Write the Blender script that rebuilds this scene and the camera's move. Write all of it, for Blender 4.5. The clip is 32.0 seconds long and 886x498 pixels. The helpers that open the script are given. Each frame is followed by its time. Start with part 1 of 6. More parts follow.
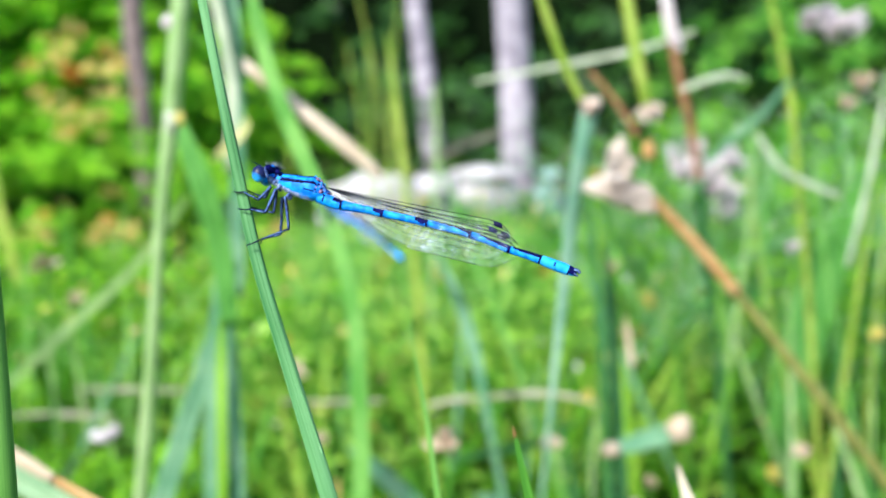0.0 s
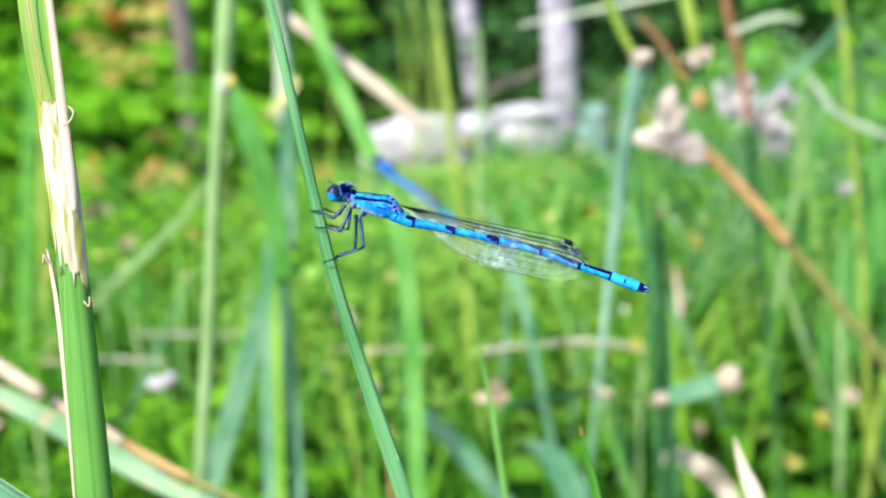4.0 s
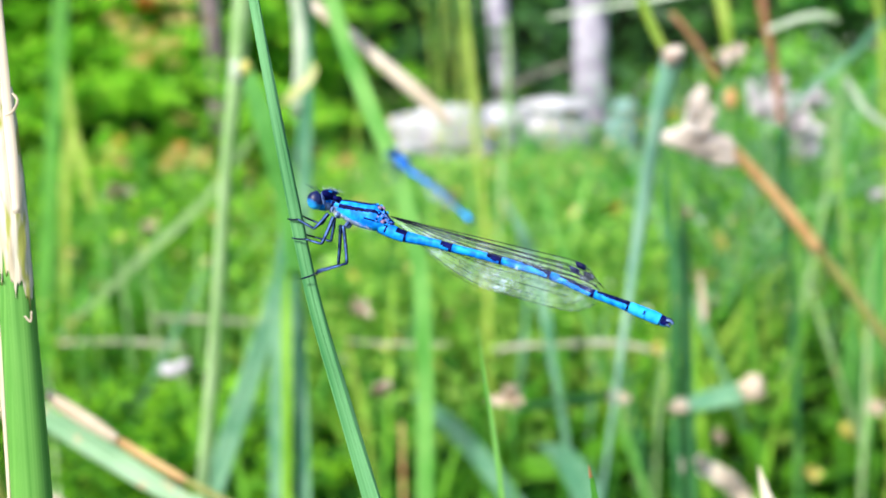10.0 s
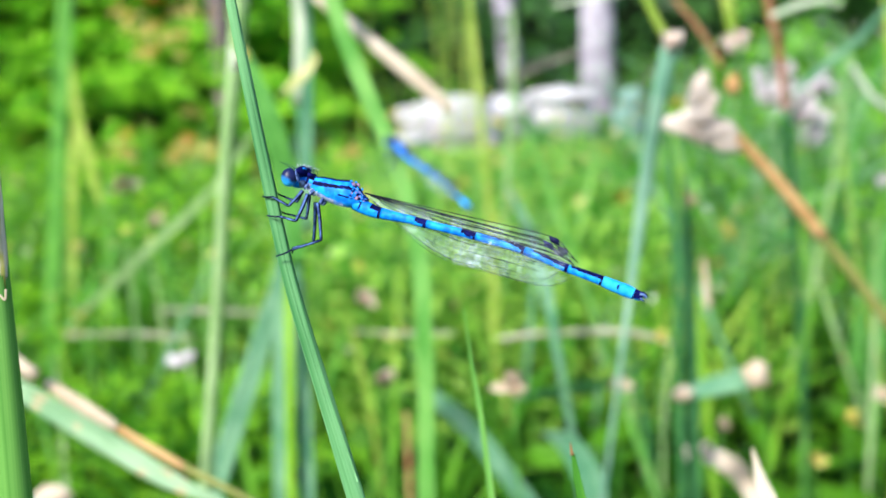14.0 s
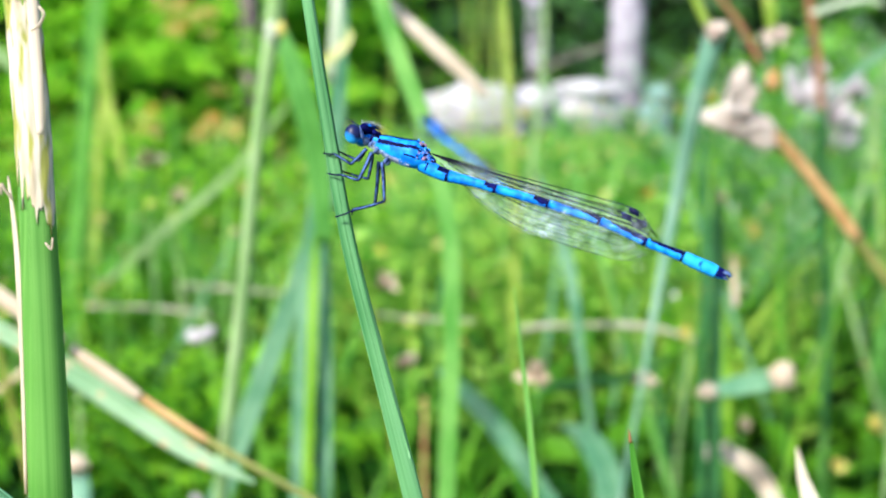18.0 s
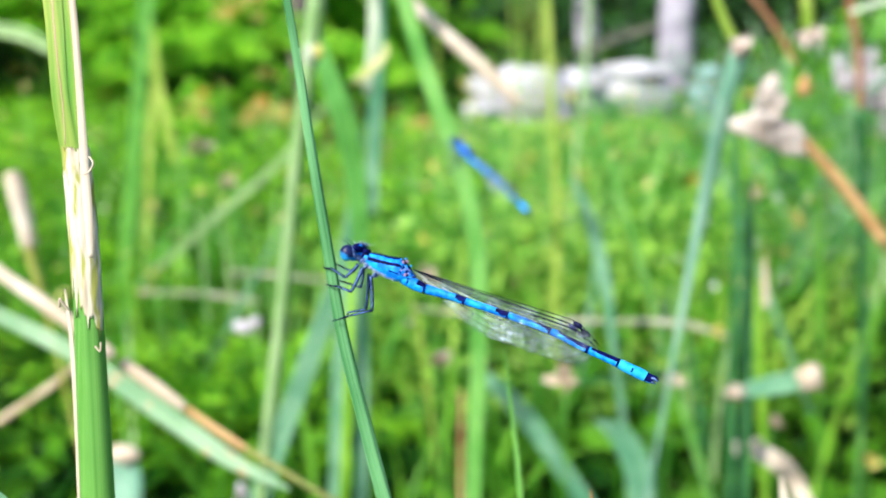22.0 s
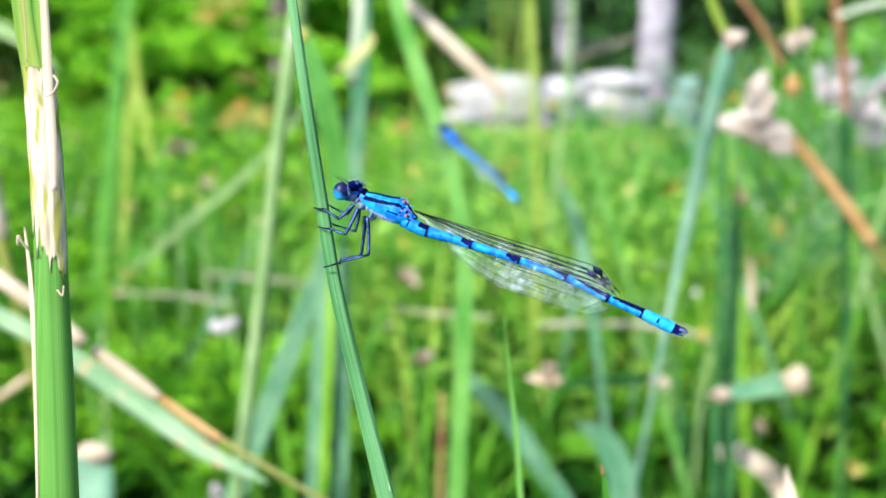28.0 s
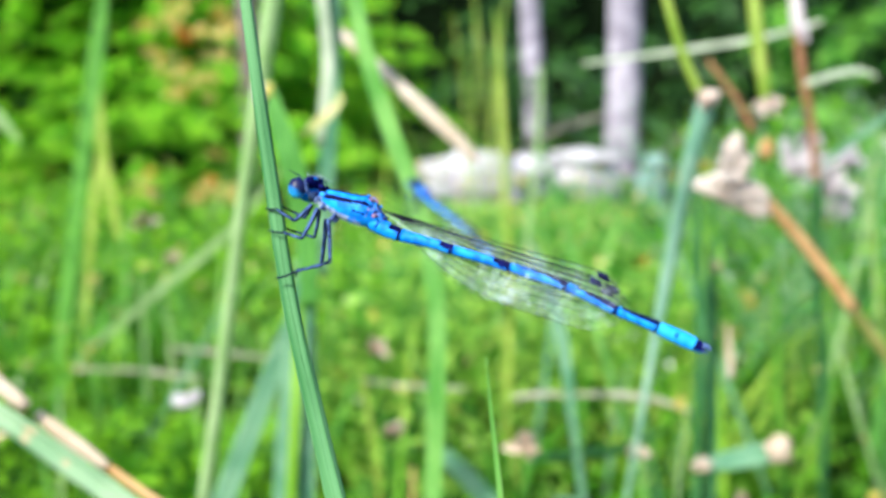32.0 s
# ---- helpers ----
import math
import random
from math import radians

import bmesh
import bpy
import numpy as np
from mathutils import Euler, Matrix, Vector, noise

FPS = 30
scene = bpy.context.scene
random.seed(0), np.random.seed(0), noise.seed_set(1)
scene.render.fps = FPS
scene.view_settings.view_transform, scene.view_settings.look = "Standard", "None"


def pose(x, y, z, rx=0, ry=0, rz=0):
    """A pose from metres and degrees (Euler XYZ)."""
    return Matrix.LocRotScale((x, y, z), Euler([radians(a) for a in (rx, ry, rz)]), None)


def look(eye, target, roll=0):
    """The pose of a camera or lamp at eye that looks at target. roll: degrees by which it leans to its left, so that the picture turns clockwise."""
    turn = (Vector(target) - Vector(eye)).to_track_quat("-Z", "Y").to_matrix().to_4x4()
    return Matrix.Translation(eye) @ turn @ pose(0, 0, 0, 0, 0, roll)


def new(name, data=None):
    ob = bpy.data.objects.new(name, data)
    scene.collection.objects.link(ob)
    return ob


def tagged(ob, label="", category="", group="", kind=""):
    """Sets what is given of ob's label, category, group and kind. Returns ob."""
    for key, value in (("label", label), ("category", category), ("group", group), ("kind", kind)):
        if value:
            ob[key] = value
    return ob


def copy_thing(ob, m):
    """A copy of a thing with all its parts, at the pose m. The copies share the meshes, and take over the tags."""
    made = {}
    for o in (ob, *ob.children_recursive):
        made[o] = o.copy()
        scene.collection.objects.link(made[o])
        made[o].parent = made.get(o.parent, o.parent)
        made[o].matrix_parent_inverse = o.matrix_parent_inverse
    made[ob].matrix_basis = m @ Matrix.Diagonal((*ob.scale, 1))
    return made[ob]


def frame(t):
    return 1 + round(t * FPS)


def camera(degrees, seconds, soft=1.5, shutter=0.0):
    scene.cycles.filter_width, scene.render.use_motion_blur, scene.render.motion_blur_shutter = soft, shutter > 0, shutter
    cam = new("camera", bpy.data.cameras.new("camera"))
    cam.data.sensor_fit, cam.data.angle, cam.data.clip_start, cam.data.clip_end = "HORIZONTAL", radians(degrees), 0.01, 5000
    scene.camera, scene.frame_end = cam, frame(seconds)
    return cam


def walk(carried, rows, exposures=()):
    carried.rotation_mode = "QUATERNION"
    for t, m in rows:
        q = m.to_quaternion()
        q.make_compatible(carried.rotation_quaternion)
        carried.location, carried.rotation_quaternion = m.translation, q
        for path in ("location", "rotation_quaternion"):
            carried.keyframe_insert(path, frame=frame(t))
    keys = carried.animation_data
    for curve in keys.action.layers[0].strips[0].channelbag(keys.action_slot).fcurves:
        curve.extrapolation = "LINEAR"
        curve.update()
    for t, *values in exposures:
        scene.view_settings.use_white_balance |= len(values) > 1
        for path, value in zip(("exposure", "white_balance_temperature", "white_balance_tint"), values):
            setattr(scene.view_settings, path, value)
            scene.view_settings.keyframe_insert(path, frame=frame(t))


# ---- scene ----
# ---------------------------------------------------------------- camera
cam = camera(48.0, 32.0, soft=1.6)
cam.data.dof.use_dof = True
cam.data.dof.focus_distance = 0.092
cam.data.dof.aperture_fstop = 26.0
# seconds, metres, degrees
PATH = [
    (0, -0.00000, 0.00000, 0.45000, 81.995, 1.981, -0.278),
    (0.5, 0.00242, -0.00088, 0.45141, 81.135, 2.626, 0.273),
    (1, 0.00350, -0.00073, 0.45203, 80.495, 3.036, 0.727),
    (1.5, 0.00163, -0.00191, 0.45305, 79.952, 3.282, 0.994),
    (2, -0.00016, -0.00276, 0.45523, 79.573, 3.329, 1.170),
    (2.5, -0.00084, -0.00321, 0.45612, 79.311, 3.255, 1.435),
    (3, 0.00038, -0.00254, 0.45708, 79.050, 3.137, 1.799),
    (3.5, -0.00036, -0.00162, 0.45814, 78.785, 3.128, 1.987),
    (5.5, -0.00877, 0.00153, 0.45848, 77.716, 2.088, 2.652),
    (6, -0.00693, 0.00372, 0.45748, 77.531, 1.772, 3.067),
    (6.5, -0.00512, 0.00671, 0.45508, 77.463, 1.529, 3.425),
    (7, -0.00559, 0.00743, 0.45411, 77.496, 1.419, 3.505),
    (7.5, -0.00525, 0.00864, 0.45470, 77.483, 1.264, 3.677),
    (8, -0.00335, 0.00984, 0.45606, 77.556, 1.237, 3.860),
    (8.5, -0.00184, 0.01078, 0.45590, 77.799, 1.313, 3.922),
    (9, -0.00184, 0.01103, 0.45662, 77.936, 1.352, 3.857),
    (9.5, -0.00244, 0.01039, 0.45739, 78.012, 1.353, 3.736),
    (10, -0.00045, 0.01201, 0.45821, 78.028, 1.483, 3.761),
    (10.5, 0.00248, 0.01284, 0.45958, 77.915, 1.646, 3.863),
    (11, 0.00339, 0.01302, 0.45962, 77.872, 1.846, 3.822),
    (11.5, 0.00262, 0.01295, 0.45954, 77.800, 1.924, 3.699),
    (12, 0.00235, 0.01280, 0.45818, 77.791, 1.969, 3.683),
    (12.5, 0.00316, 0.01290, 0.45794, 77.739, 2.043, 3.777),
    (13, 0.00319, 0.01276, 0.45809, 77.624, 2.089, 3.869),
    (13.5, 0.00264, 0.01237, 0.45817, 77.519, 2.087, 3.941),
    (14, 0.00255, 0.01205, 0.45677, 77.533, 1.993, 4.146),
    (14.5, 0.00170, 0.01229, 0.45464, 77.646, 1.956, 4.303),
    (16.5, -0.00430, 0.01305, 0.46051, 77.229, 0.944, 4.966),
    (17, -0.00437, 0.01354, 0.46031, 77.088, 0.524, 5.209),
    (17.5, -0.00401, 0.01486, 0.45714, 77.009, 0.064, 5.456),
    (18, -0.00209, 0.01614, 0.45387, 76.917, -0.218, 5.733),
    (18.5, 0.00092, 0.01581, 0.45156, 76.828, -0.550, 6.101),
    (19, 0.00441, 0.01589, 0.45301, 76.663, -0.580, 6.455),
    (19.5, 0.00824, 0.01499, 0.45294, 76.680, -0.620, 6.936),
    (20, 0.01057, 0.01357, 0.45590, 76.658, -0.505, 7.353),
    (20.5, 0.00778, 0.01057, 0.46030, 76.585, -0.141, 7.466),
    (21, 0.00559, 0.00778, 0.46517, 76.328, -0.136, 7.764),
    (21.5, 0.00567, 0.00429, 0.46958, 75.950, 0.099, 8.159),
    (22, 0.00613, 0.00392, 0.46967, 75.671, 0.190, 8.480),
    (22.5, 0.00573, 0.00187, 0.46944, 75.259, 0.242, 8.628),
    (23, 0.00455, -0.00006, 0.46924, 74.924, 0.236, 8.631),
    (23.5, 0.00382, -0.00142, 0.46959, 74.576, 0.038, 8.648),
    (24, 0.00428, -0.00150, 0.46764, 74.516, -0.064, 8.677),
    (24.5, 0.00332, -0.00271, 0.46788, 74.408, -0.090, 8.579),
    (26.5, -0.00149, 0.00155, 0.46806, 74.617, -0.352, 8.151),
    (27, -0.00253, 0.00315, 0.46740, 74.949, -0.413, 7.856),
    (27.5, -0.00032, 0.00667, 0.46412, 75.524, -0.526, 7.675),
    (28, 0.00259, 0.01150, 0.46094, 76.232, -0.777, 7.434),
    (28.5, 0.00399, 0.01405, 0.45843, 77.075, -0.907, 6.988),
    (29, 0.00476, 0.01755, 0.45627, 78.028, -1.044, 6.530),
    (29.5, 0.00409, 0.01968, 0.45477, 78.903, -1.094, 6.052),
    (30, 0.00311, 0.02114, 0.45426, 79.631, -1.028, 5.704),
    (30.5, 0.00256, 0.02294, 0.45253, 80.212, -1.035, 5.558),
    (31, 0.00108, 0.02368, 0.45141, 80.576, -1.071, 5.506),
    (31.5, 0.00001, 0.02400, 0.45033, 80.789, -0.999, 5.561),
    (32, 0.00065, 0.02408, 0.45218, 80.717, -0.931, 5.697),
]
walk(cam, [(t, pose(x, y, z, rx, ry, rz)) for t, x, y, z, rx, ry, rz in PATH])

# ---------------------------------------------------------------- world and sun
SUN_EL, SUN_AZ = 44.0, 213.0
world = bpy.data.worlds.new("sky")
scene.world = world
world.use_nodes = True
wn = world.node_tree.nodes
sky = wn.new("ShaderNodeTexSky")
sky.sky_type, sky.sun_disc = "NISHITA", False
sky.sun_elevation, sky.sun_rotation = radians(SUN_EL), radians(SUN_AZ)
wn["Background"].inputs["Strength"].default_value = 0.15
world.node_tree.links.new(sky.outputs[0], wn["Background"].inputs["Color"])
lamp = bpy.data.lights.new("sun", "SUN")
lamp.energy, lamp.angle, lamp.color = 4.0, radians(4.0), (0.98, 0.955, 0.87)
sun = new("sun", lamp)
sun.matrix_world = look((
    30 * math.sin(radians(SUN_AZ)) * math.cos(radians(SUN_EL)),
    30 * math.cos(radians(SUN_AZ)) * math.cos(radians(SUN_EL)),
    30 * math.sin(radians(SUN_EL))), (0, 1, 0))
scene.view_settings.exposure = 0.9


# ---------------------------------------------------------------- materials
def nodes_of(name):
    m = bpy.data.materials.new(name)
    m.use_nodes = True
    nt = m.node_tree
    return m, nt.nodes, nt.links, nt.nodes["Principled BSDF"]


def ramp(N, stops):
    r = N.new("ShaderNodeValToRGB")
    el = r.color_ramp.elements
    while len(el) < len(stops):
        el.new(0.5)
    for e, (p, c) in zip(el, stops):
        e.position, e.color = p, (*c, 1)
    return r


def plant(name, dark, light, spot=None, rough=0.45, translucent=0.35, streak=2200.0, along=60.0, island=False, bump=0.25, spots=(260.0, 130.0, 0.60, 0.66), spec=0.28):
    """Stem or leaf: fine streaks along UV's v (metres), slow tint changes, optional dry spots, light passing through."""
    m, N, L, b = nodes_of(name)
    uv = N.new("ShaderNodeUVMap")
    uv.uv_map = "UVMap"
    mp = N.new("ShaderNodeMapping")
    mp.inputs["Scale"].default_value = (streak, along, 1)
    L.new(uv.outputs[0], mp.inputs[0])
    n1 = N.new("ShaderNodeTexNoise")
    n1.inputs["Scale"].default_value = 1.0
    n1.inputs["Detail"].default_value = 3
    L.new(mp.outputs[0], n1.inputs["Vector"])
    n2 = N.new("ShaderNodeTexNoise")
    n2.inputs["Scale"].default_value = 55.0
    geo = N.new("ShaderNodeNewGeometry")
    L.new(geo.outputs["Position"], n2.inputs["Vector"])
    add = N.new("ShaderNodeMath")
    add.operation = "ADD"
    L.new(n1.outputs[0], add.inputs[0])
    L.new(n2.outputs[0], add.inputs[1])
    half = N.new("ShaderNodeMath")
    half.operation = "MULTIPLY"
    half.inputs[1].default_value = 0.5
    L.new(add.outputs[0], half.inputs[0])
    src = half.outputs[0]
    if island:
        mixv = N.new("ShaderNodeMath")
        mixv.operation = "MULTIPLY_ADD"
        mixv.inputs[1].default_value = 0.75
        sub = N.new("ShaderNodeMath")
        sub.operation = "MULTIPLY_ADD"
        sub.inputs[1].default_value, sub.inputs[2].default_value = 0.5, -0.12
        L.new(half.outputs[0], sub.inputs[0])
        L.new(geo.outputs["Random Per Island"], mixv.inputs[0])
        L.new(sub.outputs[0], mixv.inputs[2])
        src = mixv.outputs[0]
    r = ramp(N, [(0.32, dark), (0.68, light)] if island else [(0.41, dark), (0.59, light)])
    L.new(src, r.inputs[0])
    col = r.outputs[0]
    if spot:
        n3 = N.new("ShaderNodeTexNoise")
        n3.inputs["Scale"].default_value = 1.0
        mp3 = N.new("ShaderNodeMapping")
        mp3.inputs["Scale"].default_value = (spots[0], spots[1], 1)
        L.new(uv.outputs[0], mp3.inputs[0])
        L.new(mp3.outputs[0], n3.inputs["Vector"])
        r3 = ramp(N, [(spots[2], (0, 0, 0)), (spots[3], (1, 1, 1))])
        L.new(n3.outputs[0], r3.inputs[0])
        mx = N.new("ShaderNodeMix")
        mx.data_type = "RGBA"
        L.new(r3.outputs[0], mx.inputs["Factor"])
        L.new(col, mx.inputs["A"])
        mx.inputs["B"].default_value = (*spot, 1)
        col = mx.outputs["Result"]
    L.new(col, b.inputs["Base Color"])
    b.inputs["Roughness"].default_value = rough
    b.inputs["Specular IOR Level"].default_value = spec
    bp = N.new("ShaderNodeBump")
    bp.inputs["Strength"].default_value = bump
    bp.inputs["Distance"].default_value = 0.0001
    L.new(n1.outputs[0], bp.inputs["Height"])
    L.new(bp.outputs[0], b.inputs["Normal"])
    if translucent:
        tr = N.new("ShaderNodeBsdfTranslucent")
        L.new(col, tr.inputs["Color"])
        ms = N.new("ShaderNodeMixShader")
        ms.inputs[0].default_value = translucent
        L.new(b.outputs[0], ms.inputs[1])
        L.new(tr.outputs[0], ms.inputs[2])
        L.new(ms.outputs[0], N["Material Output"].inputs["Surface"])
    return m


def surface(name, dark, light, scale, rough=0.5, bump=0.3, dist=0.001, detail=5, metal=0.0, coat=0.0, lo=0.35, hi=0.65, spec=0.4):
    m, N, L, b = nodes_of(name)
    tc = N.new("ShaderNodeTexCoord")
    n = N.new("ShaderNodeTexNoise")
    n.inputs["Scale"].default_value, n.inputs["Detail"].default_value = scale, detail
    L.new(tc.outputs["Object"], n.inputs["Vector"])
    r = ramp(N, [(lo, dark), (hi, light)])
    L.new(n.outputs[0], r.inputs[0])
    L.new(r.outputs[0], b.inputs["Base Color"])
    bp = N.new("ShaderNodeBump")
    bp.inputs["Strength"].default_value, bp.inputs["Distance"].default_value = bump, dist
    L.new(n.outputs[0], bp.inputs["Height"])
    L.new(bp.outputs[0], b.inputs["Normal"])
    b.inputs["Roughness"].default_value, b.inputs["Metallic"].default_value = rough, metal
    b.inputs["Coat Weight"].default_value = coat
    b.inputs["Specular IOR Level"].default_value = spec
    return m


STEM = plant("stem_green", (0.05, 0.20, 0.065), (0.155, 0.39, 0.16), rough=0.45, translucent=0.2, streak=2200, along=25, bump=0.5)
REED = plant("reed_green", (0.085, 0.27, 0.04), (0.17, 0.41, 0.08), rough=0.5, translucent=0.22, streak=2600, along=14, bump=0.3)
REED_YELLOW = plant("reed_yellow_green", (0.10, 0.29, 0.03), (0.42, 0.50, 0.11), rough=0.5, translucent=0.25, streak=1300, along=18, bump=0.5)
STRAW = plant("dry_straw", (0.48, 0.33, 0.19), (0.82, 0.68, 0.47), rough=0.6, translucent=0.3, streak=3000, along=40)
STRAW_PALE = plant("pale_straw", (0.58, 0.45, 0.32), (0.86, 0.76, 0.63), rough=0.6, translucent=0.3, streak=2200, along=70, bump=0.6)
STRAW_BROWN = plant("brown_straw", (0.30, 0.15, 0.06), (0.60, 0.38, 0.20), rough=0.6, translucent=0.25, streak=2500, along=20)
STRAW_TAN = plant("tan_straw", (0.46, 0.25, 0.09), (0.74, 0.48, 0.23), rough=0.6, translucent=0.25, streak=2500, along=20)
OLIVE = plant("olive_stalk", (0.16, 0.20, 0.05), (0.34, 0.34, 0.10), rough=0.55, translucent=0.25, streak=2500, along=20)
RUSSET = plant("russet_stalk", (0.20, 0.09, 0.04), (0.42, 0.21, 0.11), rough=0.6, translucent=0.2, streak=2500, along=20)
STALK_GREY = plant("grey_dry_stalk", (0.36, 0.36, 0.24), (0.62, 0.60, 0.46), rough=0.65, translucent=0.3, streak=1800, along=60)
AMBER = plant("amber_stem", (0.32, 0.38, 0.06), (0.54, 0.55, 0.15), rough=0.5, translucent=0.3)
LEAF_CREAM = plant("cream_leaf", (0.58, 0.60, 0.20), (0.82, 0.80, 0.44), rough=0.5, translucent=0.35)
BLADE_BLUE = plant("blue_green_blade", (0.10, 0.31, 0.17), (0.28, 0.52, 0.32), rough=0.35, translucent=0.4, streak=1500, along=20)
BLADE_MID = plant("mid_green_blade", (0.08, 0.30, 0.05), (0.17, 0.48, 0.10), rough=0.38, translucent=0.4, streak=1500, along=20)
BLADE_TEAL = plant("teal_blade", (0.20, 0.43, 0.30), (0.40, 0.62, 0.47), rough=0.35, translucent=0.35, streak=1500, along=20)
BLADE_FRESH = plant("fresh_green_blade", (0.13, 0.42, 0.07), (0.30, 0.62, 0.16), rough=0.38, translucent=0.45, streak=1500, along=20)
BLADE_WHITE = plant("bleached_blade", (0.42, 0.52, 0.36), (0.72, 0.78, 0.62), rough=0.5, translucent=0.4, streak=1500, along=20)
BLADE_SPOT = plant("spotted_blade", (0.24, 0.44, 0.24), (0.44, 0.62, 0.40), spot=(0.60, 0.48, 0.30), rough=0.38, translucent=0.35, streak=1500, along=20)
BLADE = plant("green_blade", (0.07, 0.27, 0.03), (0.17, 0.46, 0.07), rough=0.38, translucent=0.4, streak=1500, along=20)
BLADE_PALE = plant("pale_green_blade", (0.28, 0.47, 0.17), (0.46, 0.63, 0.31), rough=0.4, translucent=0.35, streak=1500, along=20)
BLADE_DARK = plant("dark_green_blade", (0.028, 0.14, 0.04), (0.08, 0.27, 0.09), rough=0.4, translucent=0.35, streak=1500, along=20)
BLADE_YELLOW = plant("yellow_green_blade", (0.24, 0.40, 0.04), (0.46, 0.58, 0.12), rough=0.45, translucent=0.4, streak=1500, along=20)
YELLOW = plant("yellow_leaf", (0.60, 0.52, 0.10), (0.82, 0.74, 0.26), rough=0.5, translucent=0.35)
ORANGE = plant("orange_leaf", (0.55, 0.26, 0.04), (0.82, 0.50, 0.12), rough=0.55, translucent=0.35)
PAPER = plant("papery_husk", (0.56, 0.42, 0.29), (0.80, 0.68, 0.55), rough=0.65, translucent=0.35, streak=900, along=60)
FIBRE = plant("torn_fibre", (0.56, 0.45, 0.31), (0.84, 0.76, 0.62), spot=(0.44, 0.44, 0.10), rough=0.6, translucent=0.3, streak=2600, along=110, bump=0.6, spots=(1000.0, 220.0, 0.49, 0.58))
PETAL = plant("white_petal", (0.70, 0.63, 0.66), (0.90, 0.85, 0.88), rough=0.6, translucent=0.5)
PINK_HUSK = plant("pink_husk", (0.74, 0.60, 0.52), (0.92, 0.83, 0.76), rough=0.65, translucent=0.5, streak=900, along=60)
LEAVES = plant("meadow_leaf", (0.03, 0.16, 0.006), (0.25, 0.57, 0.024), rough=0.45, translucent=0.42, island=True, spec=0.15)
HERB = plant("herb_leaf", (0.05, 0.24, 0.012), (0.36, 0.64, 0.09), rough=0.42, translucent=0.42, island=True, spec=0.25)
BUSH = plant("bush_leaf", (0.08, 0.33, 0.014), (0.32, 0.68, 0.04), rough=0.45, translucent=0.5, island=True, spec=0.15)
SHADE_LEAF = plant("gap_shade_leaf", (0.010, 0.06, 0.004), (0.085, 0.26, 0.012), rough=0.5, translucent=0.35, island=True, spec=0.12)
SCRUB = plant("scrub_leaf", (0.04, 0.20, 0.018), (0.20, 0.50, 0.06), rough=0.45, translucent=0.42, island=True, spec=0.2)
LIME = plant("lime_blade", (0.20, 0.47, 0.03), (0.38, 0.66, 0.08), rough=0.4, translucent=0.45, streak=1500, along=20)
# Leaf colour that already holds the shade.
DEEP_SHADE_LEAF = plant("deep_shade_leaf", (0.008, 0.04, 0.008), (0.04, 0.13, 0.02), rough=0.45, translucent=0.25, island=True)
SWARD = plant("sward_blade", (0.06, 0.25, 0.015), (0.22, 0.54, 0.05), rough=0.42, translucent=0.42, island=True, spec=0.2)
SWARD_LIME = plant("lime_sward_blade", (0.10, 0.32, 0.015), (0.44, 0.66, 0.09), rough=0.42, translucent=0.45, island=True, spec=0.2)
SWARD_PALE = plant("pale_sward_blade", (0.07, 0.31, 0.035), (0.32, 0.64, 0.15), rough=0.42, translucent=0.45, island=True, spec=0.2)
SWARD_BLUE = plant("bluish_sward_blade", (0.08, 0.30, 0.09), (0.36, 0.61, 0.32), rough=0.4, translucent=0.45, island=True, spec=0.25)
TAN_LEAF = plant("tan_leaf", (0.50, 0.36, 0.06), (0.86, 0.72, 0.30), rough=0.6, translucent=0.45, island=True, spec=0.15)
# Soil colour pulled far down, so it holds the shade under the weeds.
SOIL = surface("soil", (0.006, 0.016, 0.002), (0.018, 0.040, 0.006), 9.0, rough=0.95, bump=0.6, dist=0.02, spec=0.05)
WOOD_SHADE = surface("wood_shade", (0.002, 0.005, 0.002), (0.008, 0.016, 0.006), 1.5, rough=1.0, spec=0.0)
BARK = surface("grey_bark", (0.18, 0.16, 0.21), (0.50, 0.46, 0.54), 11.0, rough=0.9, bump=0.8, dist=0.012)
BARK_BROWN = surface("brown_bark", (0.10, 0.075, 0.075), (0.26, 0.20, 0.20), 14.0, rough=0.9, bump=0.8, dist=0.008)
STONE = surface("pale_stone", (0.25, 0.235, 0.26), (0.54, 0.52, 0.55), 7.0, rough=0.9, bump=0.8, dist=0.03)
STONE_BLUE = surface("blue_grey_stone", (0.12, 0.22, 0.21), (0.24, 0.38, 0.36), 7.0, rough=0.9, bump=0.8, dist=0.03)

F_BLUE = surface("body_blue", (0.001, 0.13, 0.66), (0.006, 0.31, 0.97), 1500.0, rough=0.5, bump=0.5, dist=0.00006, spec=0.16, lo=0.38, hi=0.62)
F_CYAN = surface("tip_blue", (0.006, 0.27, 0.84), (0.03, 0.42, 0.96), 1100.0, rough=0.55, bump=0.2, dist=0.00004, spec=0.12)
F_BLACK = surface("body_black", (0.001, 0.0015, 0.022), (0.004, 0.006, 0.085), 1800.0, rough=0.6, bump=0.3, dist=0.00004, spec=0.04)
F_PALE = surface("body_pale", (0.07, 0.13, 0.30), (0.22, 0.30, 0.48), 1500.0, rough=0.8, bump=0.4, dist=0.00005, spec=0.1)
F_RUST = surface("wing_root", (0.05, 0.04, 0.14), (0.34, 0.22, 0.32), 2600.0, rough=0.8, bump=0.4, dist=0.00005, spec=0.1)
F_HIP = surface("hip_blue_grey", (0.015, 0.035, 0.13), (0.13, 0.20, 0.42), 1700.0, rough=0.7, bump=0.4, dist=0.00005, spec=0.1)
